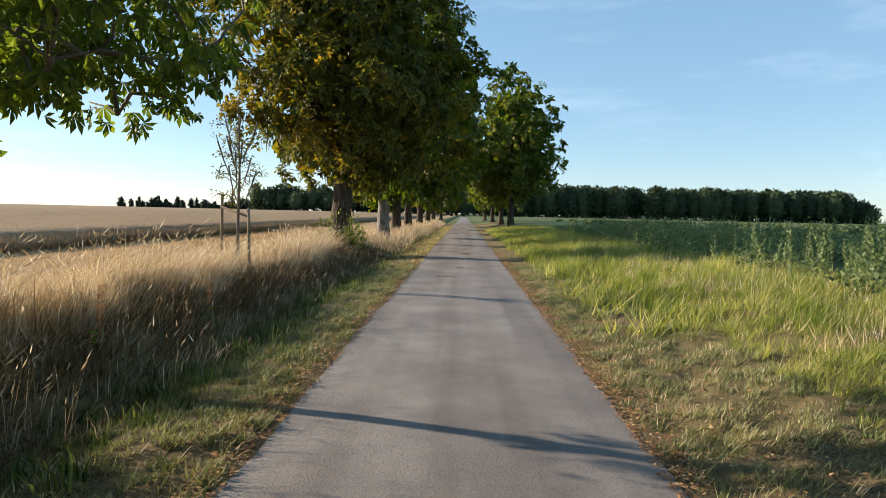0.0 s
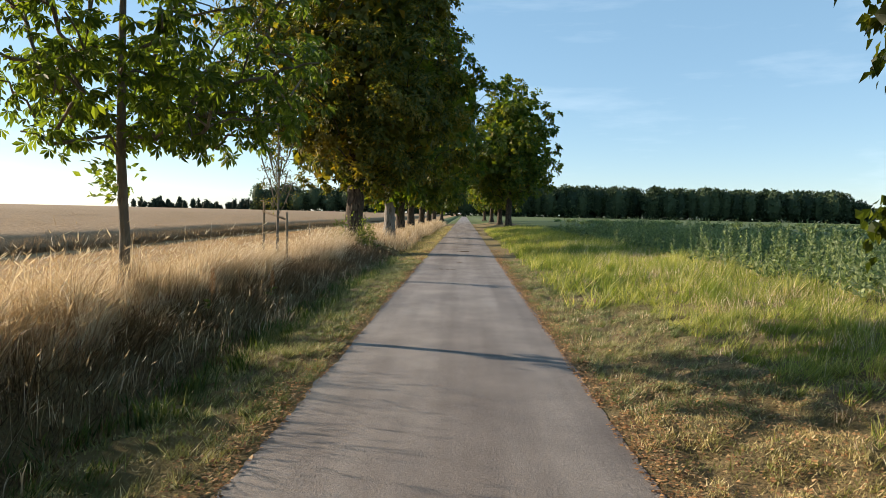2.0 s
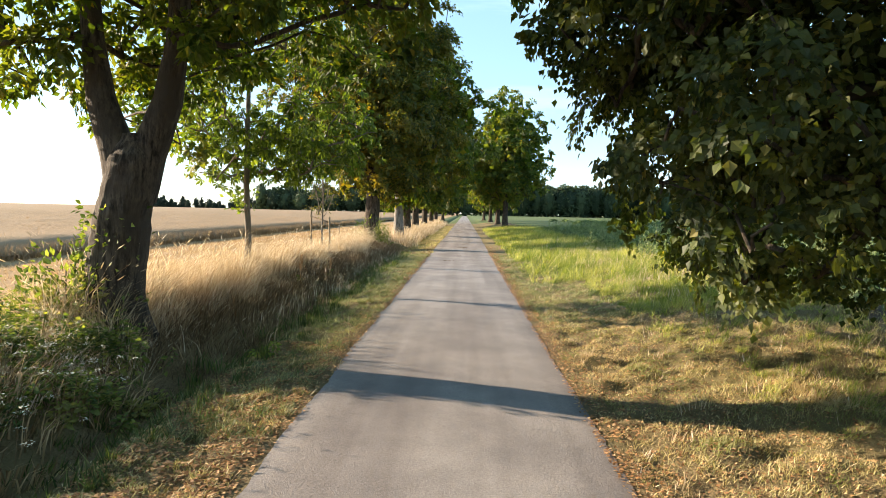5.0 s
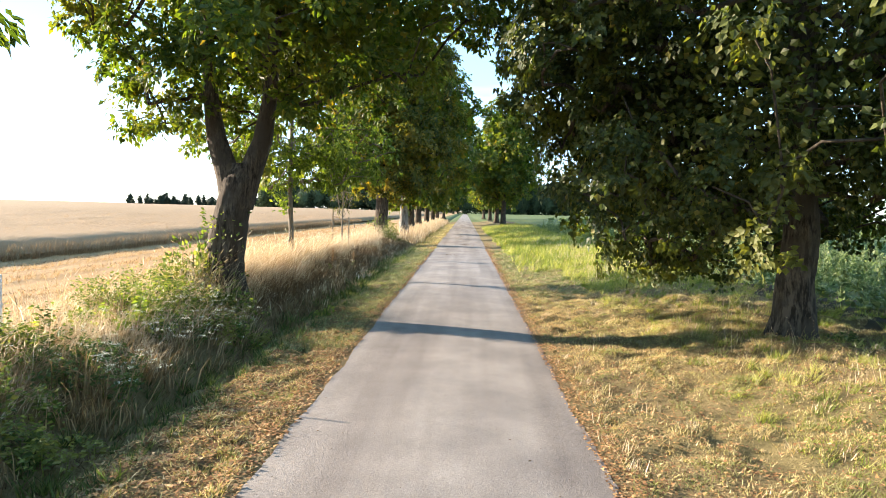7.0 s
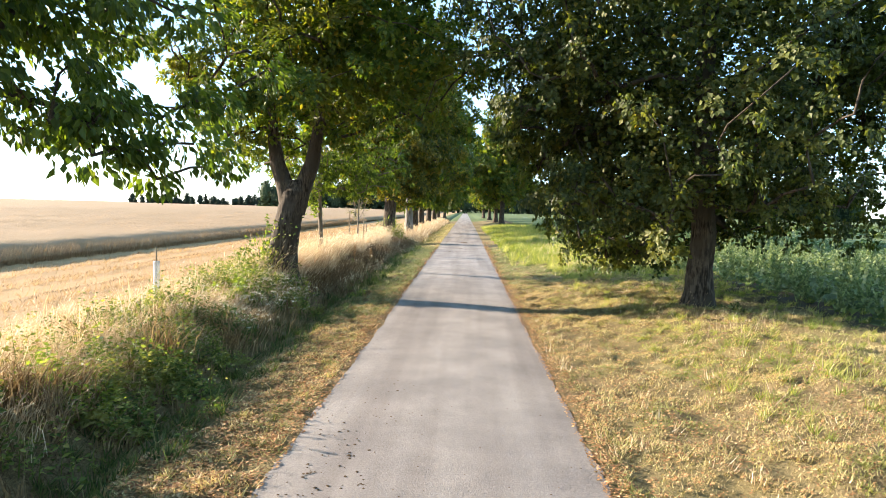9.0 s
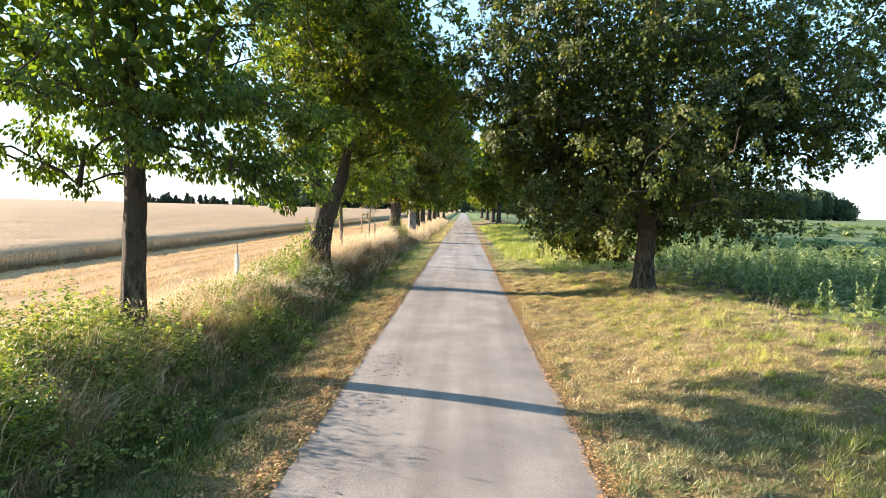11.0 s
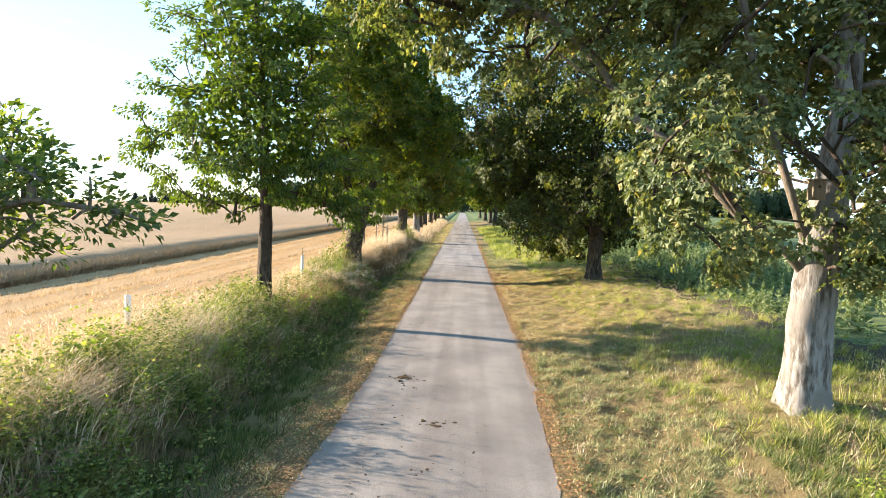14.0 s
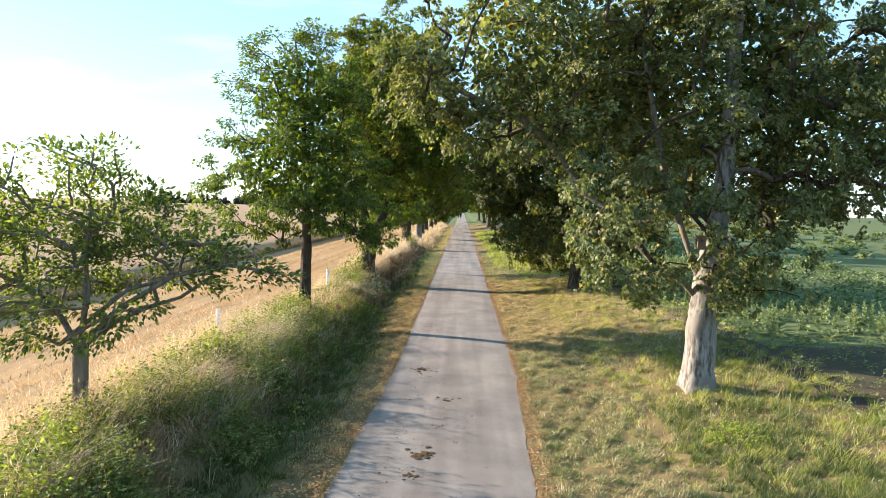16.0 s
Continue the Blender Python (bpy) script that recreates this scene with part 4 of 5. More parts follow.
def wheat_field():
    xs = np.concatenate([[-2500, -1200, -500, -220, -120, -80, -60], np.arange(-50, -15.3, 0.8), [-14.95, -14.7, -14.5]])
    ys = np.concatenate([[-300, -150, -90], np.arange(-60, 90, 1.0), [95, 105, 120, 150, 200, 300, 450, 700, 1200, 2500]])
    X, Y = np.meshgrid(xs, ys)
    Z = ground_z(X, Y) + 0.66 + np.where(X > -55, np.where(X > -17, 0.012, 0.045), 0.0) * gr.normal(size=X.shape)
    Z = Z - np.interp(X, [-15.6, -15.3, -14.95, -14.7, -14.5], [0, 0.03, 0.1, 0.24, 0.5])
    V = np.stack([X, Y, Z], -1).reshape(-1, 3)
    w = len(xs)
    i = (np.arange(len(ys) - 1)[:, None] * w + np.arange(w - 1)[None]).ravel()
    T = np.stack([np.stack([i, i + 1, i + w + 1], 1), np.stack([i, i + w + 1, i + w], 1)], 1).reshape(-1, 3)
    return tagged(new("wheat_field", smooth(tri_mesh("wheat_field", V, T, WHEAT_TOP))), "standing field of ripe brown wheat", "field", kind="structure")


wheat_field()
p1 = scatter(gr, 32000, -15.4, -14.25, -32, 75, 0.0, False)
p2 = scatter(gr, 14000, -34, -15.5, -30, 75, 0.12, False)
stuff("wheat", [blades(p1, gr.uniform(0.35, 0.72, len(p1)), 0.018, 0.25, gr, seg=1), blades(p2, gr.uniform(0.72, 0.9, len(p2)), 0.03, 0.15, gr, seg=1)], WHEAT, "ripe wheat stalks along the uncut edge", "wheat")
rows_x = np.arange(-14.3, -6.6, 0.16)
p = np.stack([gr.choice(rows_x, 32000) + gr.normal(size=32000) * 0.025, gr.uniform(-38, 45, 32000)], 1)
swath = np.concatenate([np.stack([sx + gr.normal(size=5000) * 0.1, gr.uniform(-34, 60, 5000)], 1) for sx in (-8.7, -10.7, -12.3)])
stuff("stubble", [blades(p, gr.uniform(0.06, 0.16, len(p)), 0.016, 0.35, gr, seg=1), blades(swath, gr.uniform(0.12, 0.26, len(swath)), 0.018, 0.7, gr, seg=1)], STUBBLE, "rows of cut golden stubble", "stubble")

ruts = np.concatenate([np.stack([sx + gr.normal(size=2600) * 0.07 + 0.05 * np.sin(np.arange(2600)), gr.uniform(-34, 60, 2600)], 1) for sx in (-9.3, -11.1, -13.2)])
stuff("stubble", [blades(ruts, gr.uniform(0.05, 0.13, len(ruts)), 0.02, 0.6, gr, seg=1)], THATCH_AND_SHADE, "brown wheel ruts pressed into the stubble", "stubble")

# tall dry grass under the left trees
def stand(p):
    """Taller along the ditch near the chestnut, lower towards the stubble."""
    return np.interp(p[:, 1], [-2, 0, 8, 14], [1.0, 1.4, 1.4, 1.0]) * np.interp(p[:, 0], [-6.6, -5.2], [0.55, 1.0])


def face(p):
    """0.1 at the foot of the bank, 1 on its top; the foot wanders."""
    u = p[:, 0] - road_shift(p[:, 1])
    edge = np.interp(p[:, 1], [-15, -11, -4, -1], [-3.45, -3.75, -4.15, -4.4]) + 0.9 * (vnoise(p[:, 0] * 0, p[:, 1], 1.9, 11) - 0.5) + 0.45 * (vnoise(u, p[:, 1], 0.6, 13) - 0.5)
    return np.clip((edge - u) / 0.5, 0.08, 1)


def sheaves(n, per, x0, x1, y0, y1, h0, h1, lean=0.4, width=0.014, r=0.1, wind=(0.55, -0.2), size=None, seg=2):
    """Clumps of tall grass: the blades of a clump share their height and the way they lean."""
    c = scatter(gr, n, x0, x1, y0, y1)
    h = gr.uniform(h0, h1, n) * (size(c) if size else 1.0)
    c, h = c[h > 0.12], h[h > 0.12]
    n = len(c)
    k = np.repeat(np.arange(n), per)
    m = n * per
    p = c[k] + gr.normal(size=(m, 2)) * r
    hh = h[k] * gr.uniform(0.55, 1.12, m)
    d = (np.array(wind) + gr.normal(size=(n, 2)) * 0.55)[k] * lean + gr.normal(size=(m, 2)) * lean * 0.45
    d /= np.maximum(np.hypot(d[:, 0], d[:, 1]) / 0.85, 1)[:, None]
    a = gr.uniform(0, 2 * math.pi, m)
    side = np.stack([np.cos(a), np.sin(a), 0 * a], 1) * (width * gr.uniform(0.35, 0.75, m))[:, None]
    base = np.stack([p[:, 0], p[:, 1], ground_z(p[:, 0], p[:, 1]) - 0.02], 1)
    off = lambda f: np.stack([d[:, 0] * hh * f ** 2, d[:, 1] * hh * f ** 2, hh * (f - 0.3 * np.hypot(d[:, 0], d[:, 1]) * f * f)], 1)
    if seg == 1:
        V, T0 = np.stack([base - side, base + side, base + off(1.0)], 1), np.array([(0, 1, 2)])
    else:
        q = base + off(0.6)
        V, T0 = np.stack([base - side, base + side, q - side * 0.75, q + side * 0.75, base + off(1.0)], 1), np.array([(0, 1, 3), (0, 3, 2), (2, 3, 4)])
    return V.reshape(-1, 3), (T0[None] + (np.arange(m) * V.shape[1])[:, None, None]).reshape(-1, 3)


def rise(p):
    return (0.3 + 1.2 * vnoise(p[:, 0], p[:, 1], 1.5, 1)) * np.interp(p[:, 1], [-16, -11], [1.45, 1.0])


def bank(p):
    return stand(p) * face(p) * (0.7 + 0.6 * vnoise(p[:, 0], p[:, 1], 1.1, 2))


p = scatter(gr, 30000, -6.6, -3.7, -1.5, 30, 0.09)
p = p[face(p) > 0.16]
q = scatter(gr, 9000, -6.6, -4.1, -1.5, 34, 0.12)
far = scatter(gr, 9000, -6.6, -3.2, 30, 110, 0.2)
stuff("tall_grass", [sheaves(1900, 21, -6.6, -3.6, -1.5, 30, 0.5, 0.9, 0.42, 0.016, wind=(0.5, -0.3), size=bank), sheaves(520, 16, -6.4, -3.9, -1.5, 22, 0.8, 1.1, 0.85, 0.01, wind=(0.8, -0.4), size=bank),
                     blades(p, gr.uniform(0.2, 0.5, len(p)) * bank(p), 0.018, 0.45, gr, seg=1), seed_heads(q, gr.uniform(0.55, 0.95, len(q)) * bank(q), 0.42, gr, 0.17), blades(far, gr.uniform(0.4, 0.8, len(far)), 0.035, 0.35, gr)], STRAW, "tall pale dry grass on the verge", "grass")
q = scatter(gr, 260, -4.1, -3.0, -1.5, 24, 0.2)
# Shade of the bank face is put into this browner grass colour.
stuff("brown_grass", [sheaves(1500, 15, -4.9, -2.95, -1.5, 28, 0.35, 0.6, 0.55, 0.013, 0.09, (0.5, -0.2), size=lambda p: np.clip((-2.85 - p[:, 0] + road_shift(p[:, 1])) / 1.3, 0.3, 1) * (0.6 + 0.7 * vnoise(p[:, 0], p[:, 1], 0.8, 61)), seg=1)], THATCH_AND_SHADE, "grass on the bank face, coloured brown to stand in for shade", "grass")
stuff("seed_stalks", [seed_heads(q, gr.uniform(0.3, 0.65, len(q)), 0.3, gr, 0.13), sheaves(60, 9, -3.9, -2.9, -1, 22, 0.25, 0.5, 0.4, 0.009)], STRAW, "single pale seed stalks rising from the ditch", "grass")


def plumes(n, x0=-6.6, x1=-4.3, y0=-28, y1=-3, least=0.66, tall=1.0):
    """Pale fine grass standing above the weeds in patches."""
    p = scatter(gr, n * 3, x0, x1, y0, y1, 0.12)
    p = p[vnoise(p[:, 0], p[:, 1], 1.1, 21) > least][:n]
    return blades(p, tall * gr.uniform(0.35, 0.85, len(p)), 0.009, 0.55, gr, bend=0.7)


p = scatter(gr, 34000, -6.5, -4.0, -29, -1.5, 0.1)
p = p[gr.uniform(size=len(p)) < np.interp(p[:, 1], [-13, -8], [0.12, 1.0]) * (0.3 + 1.2 * vnoise(p[:, 0], p[:, 1], 0.9, 31))]
n = len(p)
q = scatter(gr, 5000, -6.7, -4.4, -29, -1.5, 0.1)
stuff("tall_grass", [blades(p, gr.uniform(0.25, 0.65, n) * face(p) * np.minimum(rise(p), 1.15), 0.011, 0.45, gr, seg=1), sheaves(560, 20, -6.5, -3.8, -29, -2, 0.5, 0.95, 0.6, 0.011, wind=(0.6, -0.2), size=lambda p: (0.45 + 0.55 * face(p)) * (0.4 + 0.9 * vnoise(p[:, 0], p[:, 1], 1.1, 21))), plumes(7000, -6.7, -4.5, -26, -15.5, 0.45, 1.55), sheaves(130, 26, -6.4, -5.2, -23.5, -16, 0.7, 1.15, 0.5, 0.011, 0.13), seed_heads(scatter(gr, 4000, -6.8, -4.6, -25, -16, 0.14), gr.uniform(0.6, 1.2, 4000), 0.5, gr), seed_heads(q, gr.uniform(0.4, 0.7, len(q)) * np.minimum(rise(q), 1.3), 0.3, gr)], STRAW, "dry grass among roadside weeds", "grass")
n = 26000
p = scatter(gr, n, -4.6, -2.95, -27, 24, 0.08)
# Dead thatch, its brown kept dark to stand in for ditch shade.
stuff("thatch", [blades(p, gr.uniform(0.05, 0.17, n), 0.014, 0.8, gr, seg=1)], THATCH_AND_SHADE, "dead brown grass thatch in the ditch", "grass")
stuff("green_grass", [sheaves(420, 12, -3.5, -2.5, -27, 24, 0.1, 0.3, 0.5, 0.02, 0.06, (0.2, -0.1), seg=1), sheaves(70, 18, -3.4, -2.5, -2, 22, 0.18, 0.36, 0.5, 0.018, 0.07, (0.1, -0.1))], LUSH_AND_SHADE_GRASS, "clumps of green grass along the ditch", "grass")


def tussocks(n, per, x0, x1, y0, y1, h0, h1):
    c = scatter(gr, n, x0, x1, y0, y1)
    k = np.repeat(np.arange(n), per)
    p = c[k] + gr.normal(size=(n * per, 2)) * 0.07
    return blades(p, gr.uniform(h0, h1, n)[k] * gr.uniform(0.5, 1.1, n * per), 0.011, 0.6, gr, bend=0.6, wind=(0, 0))


stuff("tall_grass", [tussocks(80, 50, -6.0, -3.8, -28, -1.2, 0.25, 0.5)], STRAW, "arching tussocks of pale dead grass", "grass")

def weeds(name, label, pts, height, leaves, leaf_size, material, rng, template=KITE, spread=0.16, stem=True, up=0.0):
    """Leafy upright weeds: stems with leaves all the way up."""
    n = len(pts)
    h = np.asarray(height) * np.ones(n)
    base = np.stack([pts[:, 0], pts[:, 1], ground_z(pts[:, 0], pts[:, 1])], 1)
    lean = rng.normal(size=(n, 2)) * 0.12
    f = rng.uniform(0.15, 1.0, (n, leaves))
    a = rng.uniform(0, 2 * math.pi, (n, leaves))
    way = np.stack([np.cos(a), np.sin(a), rng.uniform(-0.3, 0.7, (n, leaves)) + up], -1)
    pos = base[:, None] + np.stack([lean[:, :1] * f * h[:, None], lean[:, 1:] * f * h[:, None], f * h[:, None]], -1) + way * (spread * (1.1 - f))[..., None] * rng.uniform(0, 1, (n, leaves, 1))
    V, T = stamp(template[0], template[1], pos.reshape(-1, 3), leaf_axes(way.reshape(-1, 3), rng, 0.6), (leaf_size * (1.25 - 0.7 * f) * rng.uniform(0.7, 1.3, f.shape)).ravel())
    pieces = [(V, T)]
    if stem:
        pieces.append(blades(pts, h, 0.014, 0.1, rng, wind=(0, 0), seg=1))
    return stuff(name, pieces, material, label, "weeds")


p = scatter(gr, 1300, -6.0, -3.4, -29, -2.4, 0.2)
p = p[vnoise(p[:, 0], p[:, 1], 2.0, 4) * 0.7 + 0.3 * vnoise(p[:, 0], p[:, 1], 0.6, 12) > np.interp(p[:, 1], [-15, -11], [0.42, 0.5])]
tall = (0.3 + 1.3 * vnoise(p[:, 0], p[:, 1], 1.3, 5)) * (0.35 + 0.65 * face(p)) * np.interp(p[:, 1], [-19.5, -17.5, -11], [1.5, 1.2, 1.0])
weeds("weeds", "leafy green weeds and brambles on the verge", p, gr.uniform(0.35, 0.85, len(p)) * tall, 31, 0.072, WEED_LEAF, gr)
p = scatter(gr, 900, -5.2, -3.6, -27, -13, 0.25)
p = p[vnoise(p[:, 0], p[:, 1], 1.4, 15) > 0.58]
weeds("weeds", "taller green shrubs of weeds on the verge", p, gr.uniform(0.6, 1.25, len(p)) * (0.6 + 0.55 * vnoise(p[:, 0], p[:, 1], 1.0, 16)), 40, 0.08, WEED_LEAF, gr)

p = scatter(gr, 380, -4.1, -3.1, -27, -9, 0.3)
weeds("weeds", "low leafy weeds in the ditch", p, gr.uniform(0.15, 0.5, len(p)), 22, 0.07, WEED_LEAF, gr)

# leafy mounds of bramble, nettle and bindweed along the bank
def mound(label, x, y, r, h, n, leaf, material, seed, upright=0.0):
    """A low uneven dome of leafy shoots: every shoot is a stem with leaves, taller in the middle."""
    rng = np.random.default_rng(seed)
    root = tagged(new("weed_clump"), label, "weeds", "weed clumps on the bank")
    root.location = on_ground(x, y)
    k = max(6, n // 22)
    a, d = rng.uniform(0, 2 * math.pi, k), np.sqrt(rng.uniform(0, 1, k))
    foot = np.stack([np.cos(a) * d * r * 0.7, np.sin(a) * d * r * 0.7, np.zeros(k)], 1)
    foot[:, 2] = ground_z(x + foot[:, 0], y + foot[:, 1]) - root.location[2] - 0.03
    tall = h * (1.0 - 0.55 * d ** 2) * rng.uniform(0.6, 1.2, k)
    lean = np.stack([np.cos(a) * d, np.sin(a) * d], 1) * 0.5 * (1 - upright) + rng.normal(size=(k, 2)) * 0.16
    top = foot + np.stack([lean[:, 0] * tall, lean[:, 1] * tall, tall], 1)
    own = rng.integers(0, k, n)
    f = rng.uniform(0.2, 1.0, n) ** 0.7
    b = rng.uniform(0, 2 * math.pi, n)
    way = np.stack([np.cos(b), np.sin(b), rng.uniform(-0.5, 0.5, n)], 1)
    pos = foot[own] * (1 - f)[:, None] + top[own] * f[:, None] + way * (0.1 * (1.15 - f))[:, None]
    V, T = stamp(KITE[0], KITE[1], pos, leaf_axes(way, rng, 0.62), leaf * (1.3 - 0.6 * f) * rng.uniform(0.65, 1.3, n))
    part("foliage", tri_mesh("foliage", V, T, material), root)
    side = np.array([0.006, 0.0, 0.0])
    SV = np.stack([foot - side, foot + side, (foot + top) / 2 + np.array([0, 0.004, 0]), top], 1).reshape(-1, 3)
    ST = (np.array([(0, 1, 2), (0, 2, 3), (1, 3, 2)])[None] + (np.arange(k) * 4)[:, None, None]).reshape(-1, 3)
    tagged(part("stem", tri_mesh("stem", SV, ST, WEED_LEAF), root), kind="stuff")


KINDS = [("mound of leafy green bramble on the bank", WEED_LEAF, 0.085, 0.0), ("upright yellow-green nettles on the bank", NETTLE_LEAF, 0.075, 0.7), ("dark green bindweed sprawling over dead grass", BINDWEED_LEAF, 0.065, 0.1), ("broad-leaved raspberry canes on the bank", NETTLE_LEAF, 0.115, 0.5)]
mr = np.random.default_rng(91)
for k in range(56):
    my = -1.8 - 0.5 * k + mr.normal() * 0.3
    mx = mr.choice([-5.5, -4.9, -4.3, -3.9], p=[0.2, 0.35, 0.3, 0.15]) + mr.normal() * 0.15
    label, material, leaf, up = KINDS[mr.choice(4, p=[0.34, 0.22, 0.26, 0.18])]
    mh = mr.uniform(0.4, 0.85) * (1.15 if mx > -5.2 else 0.9) * (0.75 if mx > -4.1 else 1.0)
    mh *= 1.45 if my < -12 and mx < -4.2 else 1.0
    mound(label, mx + float(road_shift(np.array(my))), my, mr.uniform(0.35, 0.75), mh, int(mr.uniform(480, 950) * (1.3 if my < -12 else 1.0)), leaf, material, 300 + k, up)
for k, (mx, my, mr_, mh) in enumerate(((-5.8, -1.9, 0.6, 0.85), (-5.0, -2.6, 0.6, 0.6), (-5.95, -0.5, 0.6, 0.95), (-4.5, -1.85, 0.5, 0.5), (-6.0, -3.1, 0.6, 0.75))):
    mound("thicket of nettles beside the old lime", mx, my, mr_, mh, 900, 0.085, (WEED_LEAF, BINDWEED_LEAF)[k % 2], 400 + k, 0.3)
for k in range(30):
    my = -12.2 - 0.5 * k + mr.normal() * 0.2
    label, material, leaf, up = KINDS[k % 3]
    mound(label, -5.15 + mr.normal() * 0.25 + float(road_shift(np.array(my))), my, mr.uniform(0.4, 0.65), mr.uniform(0.7, 1.2), 700, leaf, material, 500 + k, up)
# single plants that stand out
mound("lone leafy nettle shoots lit in the ditch", -4.2, -21.2, 0.3, 0.85, 220, 0.11, NETTLE_LEAF, 560, 0.8)
mound("low leafy green weed in the short turf", -2.75, -0.2, 0.22, 0.24, 160, 0.07, NETTLE_LEAF, 561, 0.2)
mound("small ivy tangle at the foot of the maple", 5.95, -3.95, 0.3, 0.22, 200, 0.07, BINDWEED_LEAF, 562, 0.0)
mound("bushy yellow-green weed in the meadow", 4.65, -22.5, 0.6, 0.32, 800, 0.06, NETTLE_LEAF, 563, 0.0)


def dock_plant(label, x, y, h, seed):
    """A dried dock: ribbed stalk, rusty seed spikes and a few limp leaves."""
    rng = np.random.default_rng(seed)
    root = tagged(new("dock_plant"), label, "weed")
    root.location = on_ground(x, y)
    part("stalk", smooth(tri_mesh("stalk", *tube([(0, 0, -0.04), (0.015, 0, h * 0.5), (0.03, 0.01, h)], [0.008, 0.006, 0.003], 6), FALLEN)), root)
    n = 420
    f = rng.uniform(0.45, 1.0, n)
    a = rng.uniform(0, 2 * math.pi, n)
    r = 0.045 * (1.15 - f) ** 0.5 * rng.uniform(0.2, 1.2, n)
    p = np.stack([0.03 * f + np.cos(a) * r, np.sin(a) * r, h * f], 1)
    way = np.stack([np.cos(a), np.sin(a), rng.uniform(-0.4, 0.8, n)], 1)
    part("seed_spike", tri_mesh("seed_spike", *stamp(KITE[0], KITE[1], p, leaf_axes(way, rng, 0.3), 0.02 * rng.uniform(0.7, 1.3, n)), FALLEN), root, "rusty brown seed spike")
    b = rng.uniform(0, 2 * math.pi, 9)
    p = np.stack([0 * b, 0 * b, rng.uniform(0.03, 0.2, 9)], 1)
    part("foliage", tri_mesh("foliage", *stamp(LONG_KITE[0], LONG_KITE[1], p, leaf_axes(np.stack([np.cos(b), np.sin(b), 0.4 + 0 * b], 1), rng, 0.6), 0.16 * rng.uniform(0.7, 1.2, 9)), WEED_LEAF), root, "limp green leaf rosette")


dock_plant("rusty dried dock with seed spike in the ditch", -4.15, 7.1, 0.78, 21)
dock_plant("rusty dried dock with seed spike in the ditch", -3.9, 9.6, 0.6, 22)
stuff("tall_grass", [sheaves(60, 60, -5.2, -3.7, -27, -3, 0.45, 0.85, 0.8, 0.014, 0.13), sheaves(110, 26, -4.4, -3.3, -27, -2, 0.25, 0.5, 0.6, 0.014)], DEAD_GRASS, "collapsed brown clumps of dead grass", "grass")

# mown turf beside the lane and the meadow on the other side
def turf(x0, x1, y0, y1, n, h0, h1, width, material, label, clump=0.0):
    p = scatter(gr, n, x0, x1, y0, y1, clump)
    v = 0.6 * vnoise(p[:, 0], p[:, 1], 0.35, 7) + 0.4 * vnoise(p[:, 0], p[:, 1], 1.3, 8)
    keep = (v > 0.34) & (hump(p[:, 0], p[:, 1]) > gr.uniform(-0.046, -0.004, len(p))) & ((np.abs(p[:, 0] - 3.65) > 0.13) | (p[:, 1] > -19.5))
    p, v = p[keep], v[keep]
    return stuff("turf", [blades(p, gr.uniform(h0, h1, len(p)) * (0.3 + 1.4 * v), width, 0.5, gr, seg=1)], material, label, "grass")


def tufts(x0, x1, y0, y1, n, per, h0, h1, width, material, label):
    c = scatter(gr, n, x0, x1, y0, y1)
    k = np.repeat(np.arange(n), per)
    r = np.sqrt(gr.uniform(0, 1, n * per)) * gr.uniform(0.04, 0.11, n)[k]
    a = gr.uniform(0, 2 * math.pi, n * per)
    p = c[k] + np.stack([np.cos(a) * r, np.sin(a) * r], 1)
    return stuff("grass_tufts", [blades(p, gr.uniform(h0, h1, n)[k] * gr.uniform(0.6, 1.1, n * per), width, 0.55, gr, seg=1)], material, label, "grass")


turf(-2.5, -1.6, -27, -14, 6000, 0.025, 0.075, 0.018, TURF, "short dry turf along the lane", 0.05)
turf(-3.2, -1.6, -14, 2, 14000, 0.025, 0.075, 0.018, TURF, "short dry turf along the lane", 0.05)
# Ditch shade is put into the dark green of these blades and tufts.
turf(-3.6, -2.2, -27, -13, 15000, 0.06, 0.2, 0.018, LUSH_AND_SHADE_GRASS, "dark green grass in the shaded ditch", 0.07)
tufts(-3.7, -2.6, -27, -2, 420, 22, 0.1, 0.26, 0.016, LUSH_AND_SHADE_GRASS, "dark green tufts in the shaded ditch")
turf(-3.2, -1.6, 2, 20, 19000, 0.03, 0.1, 0.018, TURF_GREEN, "short grey-green turf along the lane", 0.05)
turf(1.62, 4.2, -27, -14, 34000, 0.03, 0.09, 0.014, TURF_GREEN, "short grey-green turf along the lane", 0.05)
turf(1.62, 4.2, -14, 2.5, 44000, 0.03, 0.085, 0.014, TURF, "short dry turf along the lane", 0.05)
turf(1.62, 3.6, 2.5, 20, 34000, 0.03, 0.1, 0.014, TURF_GREEN, "short grey-green turf along the lane", 0.05)
turf(3.6, 7.6, -27, -14, 22000, 0.04, 0.14, 0.014, GREEN_GRASS, "unmown meadow grass", 0.07)
turf(3.6, 7.6, -14, 3.5, 44000, 0.03, 0.09, 0.013, TURF, "dry golden meadow turf under the maple", 0.07)
turf(3.6, 7.6, 3.5, 20, 36000, 0.08, 0.28, 0.014, GREEN_GRASS, "unmown meadow grass", 0.09)
tufts(-2.5, -1.6, -27, 0, 520, 20, 0.05, 0.13, 0.015, TURF, "straw-coloured tufts in the dry turf")
tufts(-3.1, -1.6, -4, 22, 1150, 24, 0.07, 0.17, 0.015, TURF_GREEN, "small tufts in the dry turf")
tufts(1.6, 4.2, -27, -14, 800, 22, 0.07, 0.17, 0.012, TURF_GREEN, "small tufts in the dry turf")
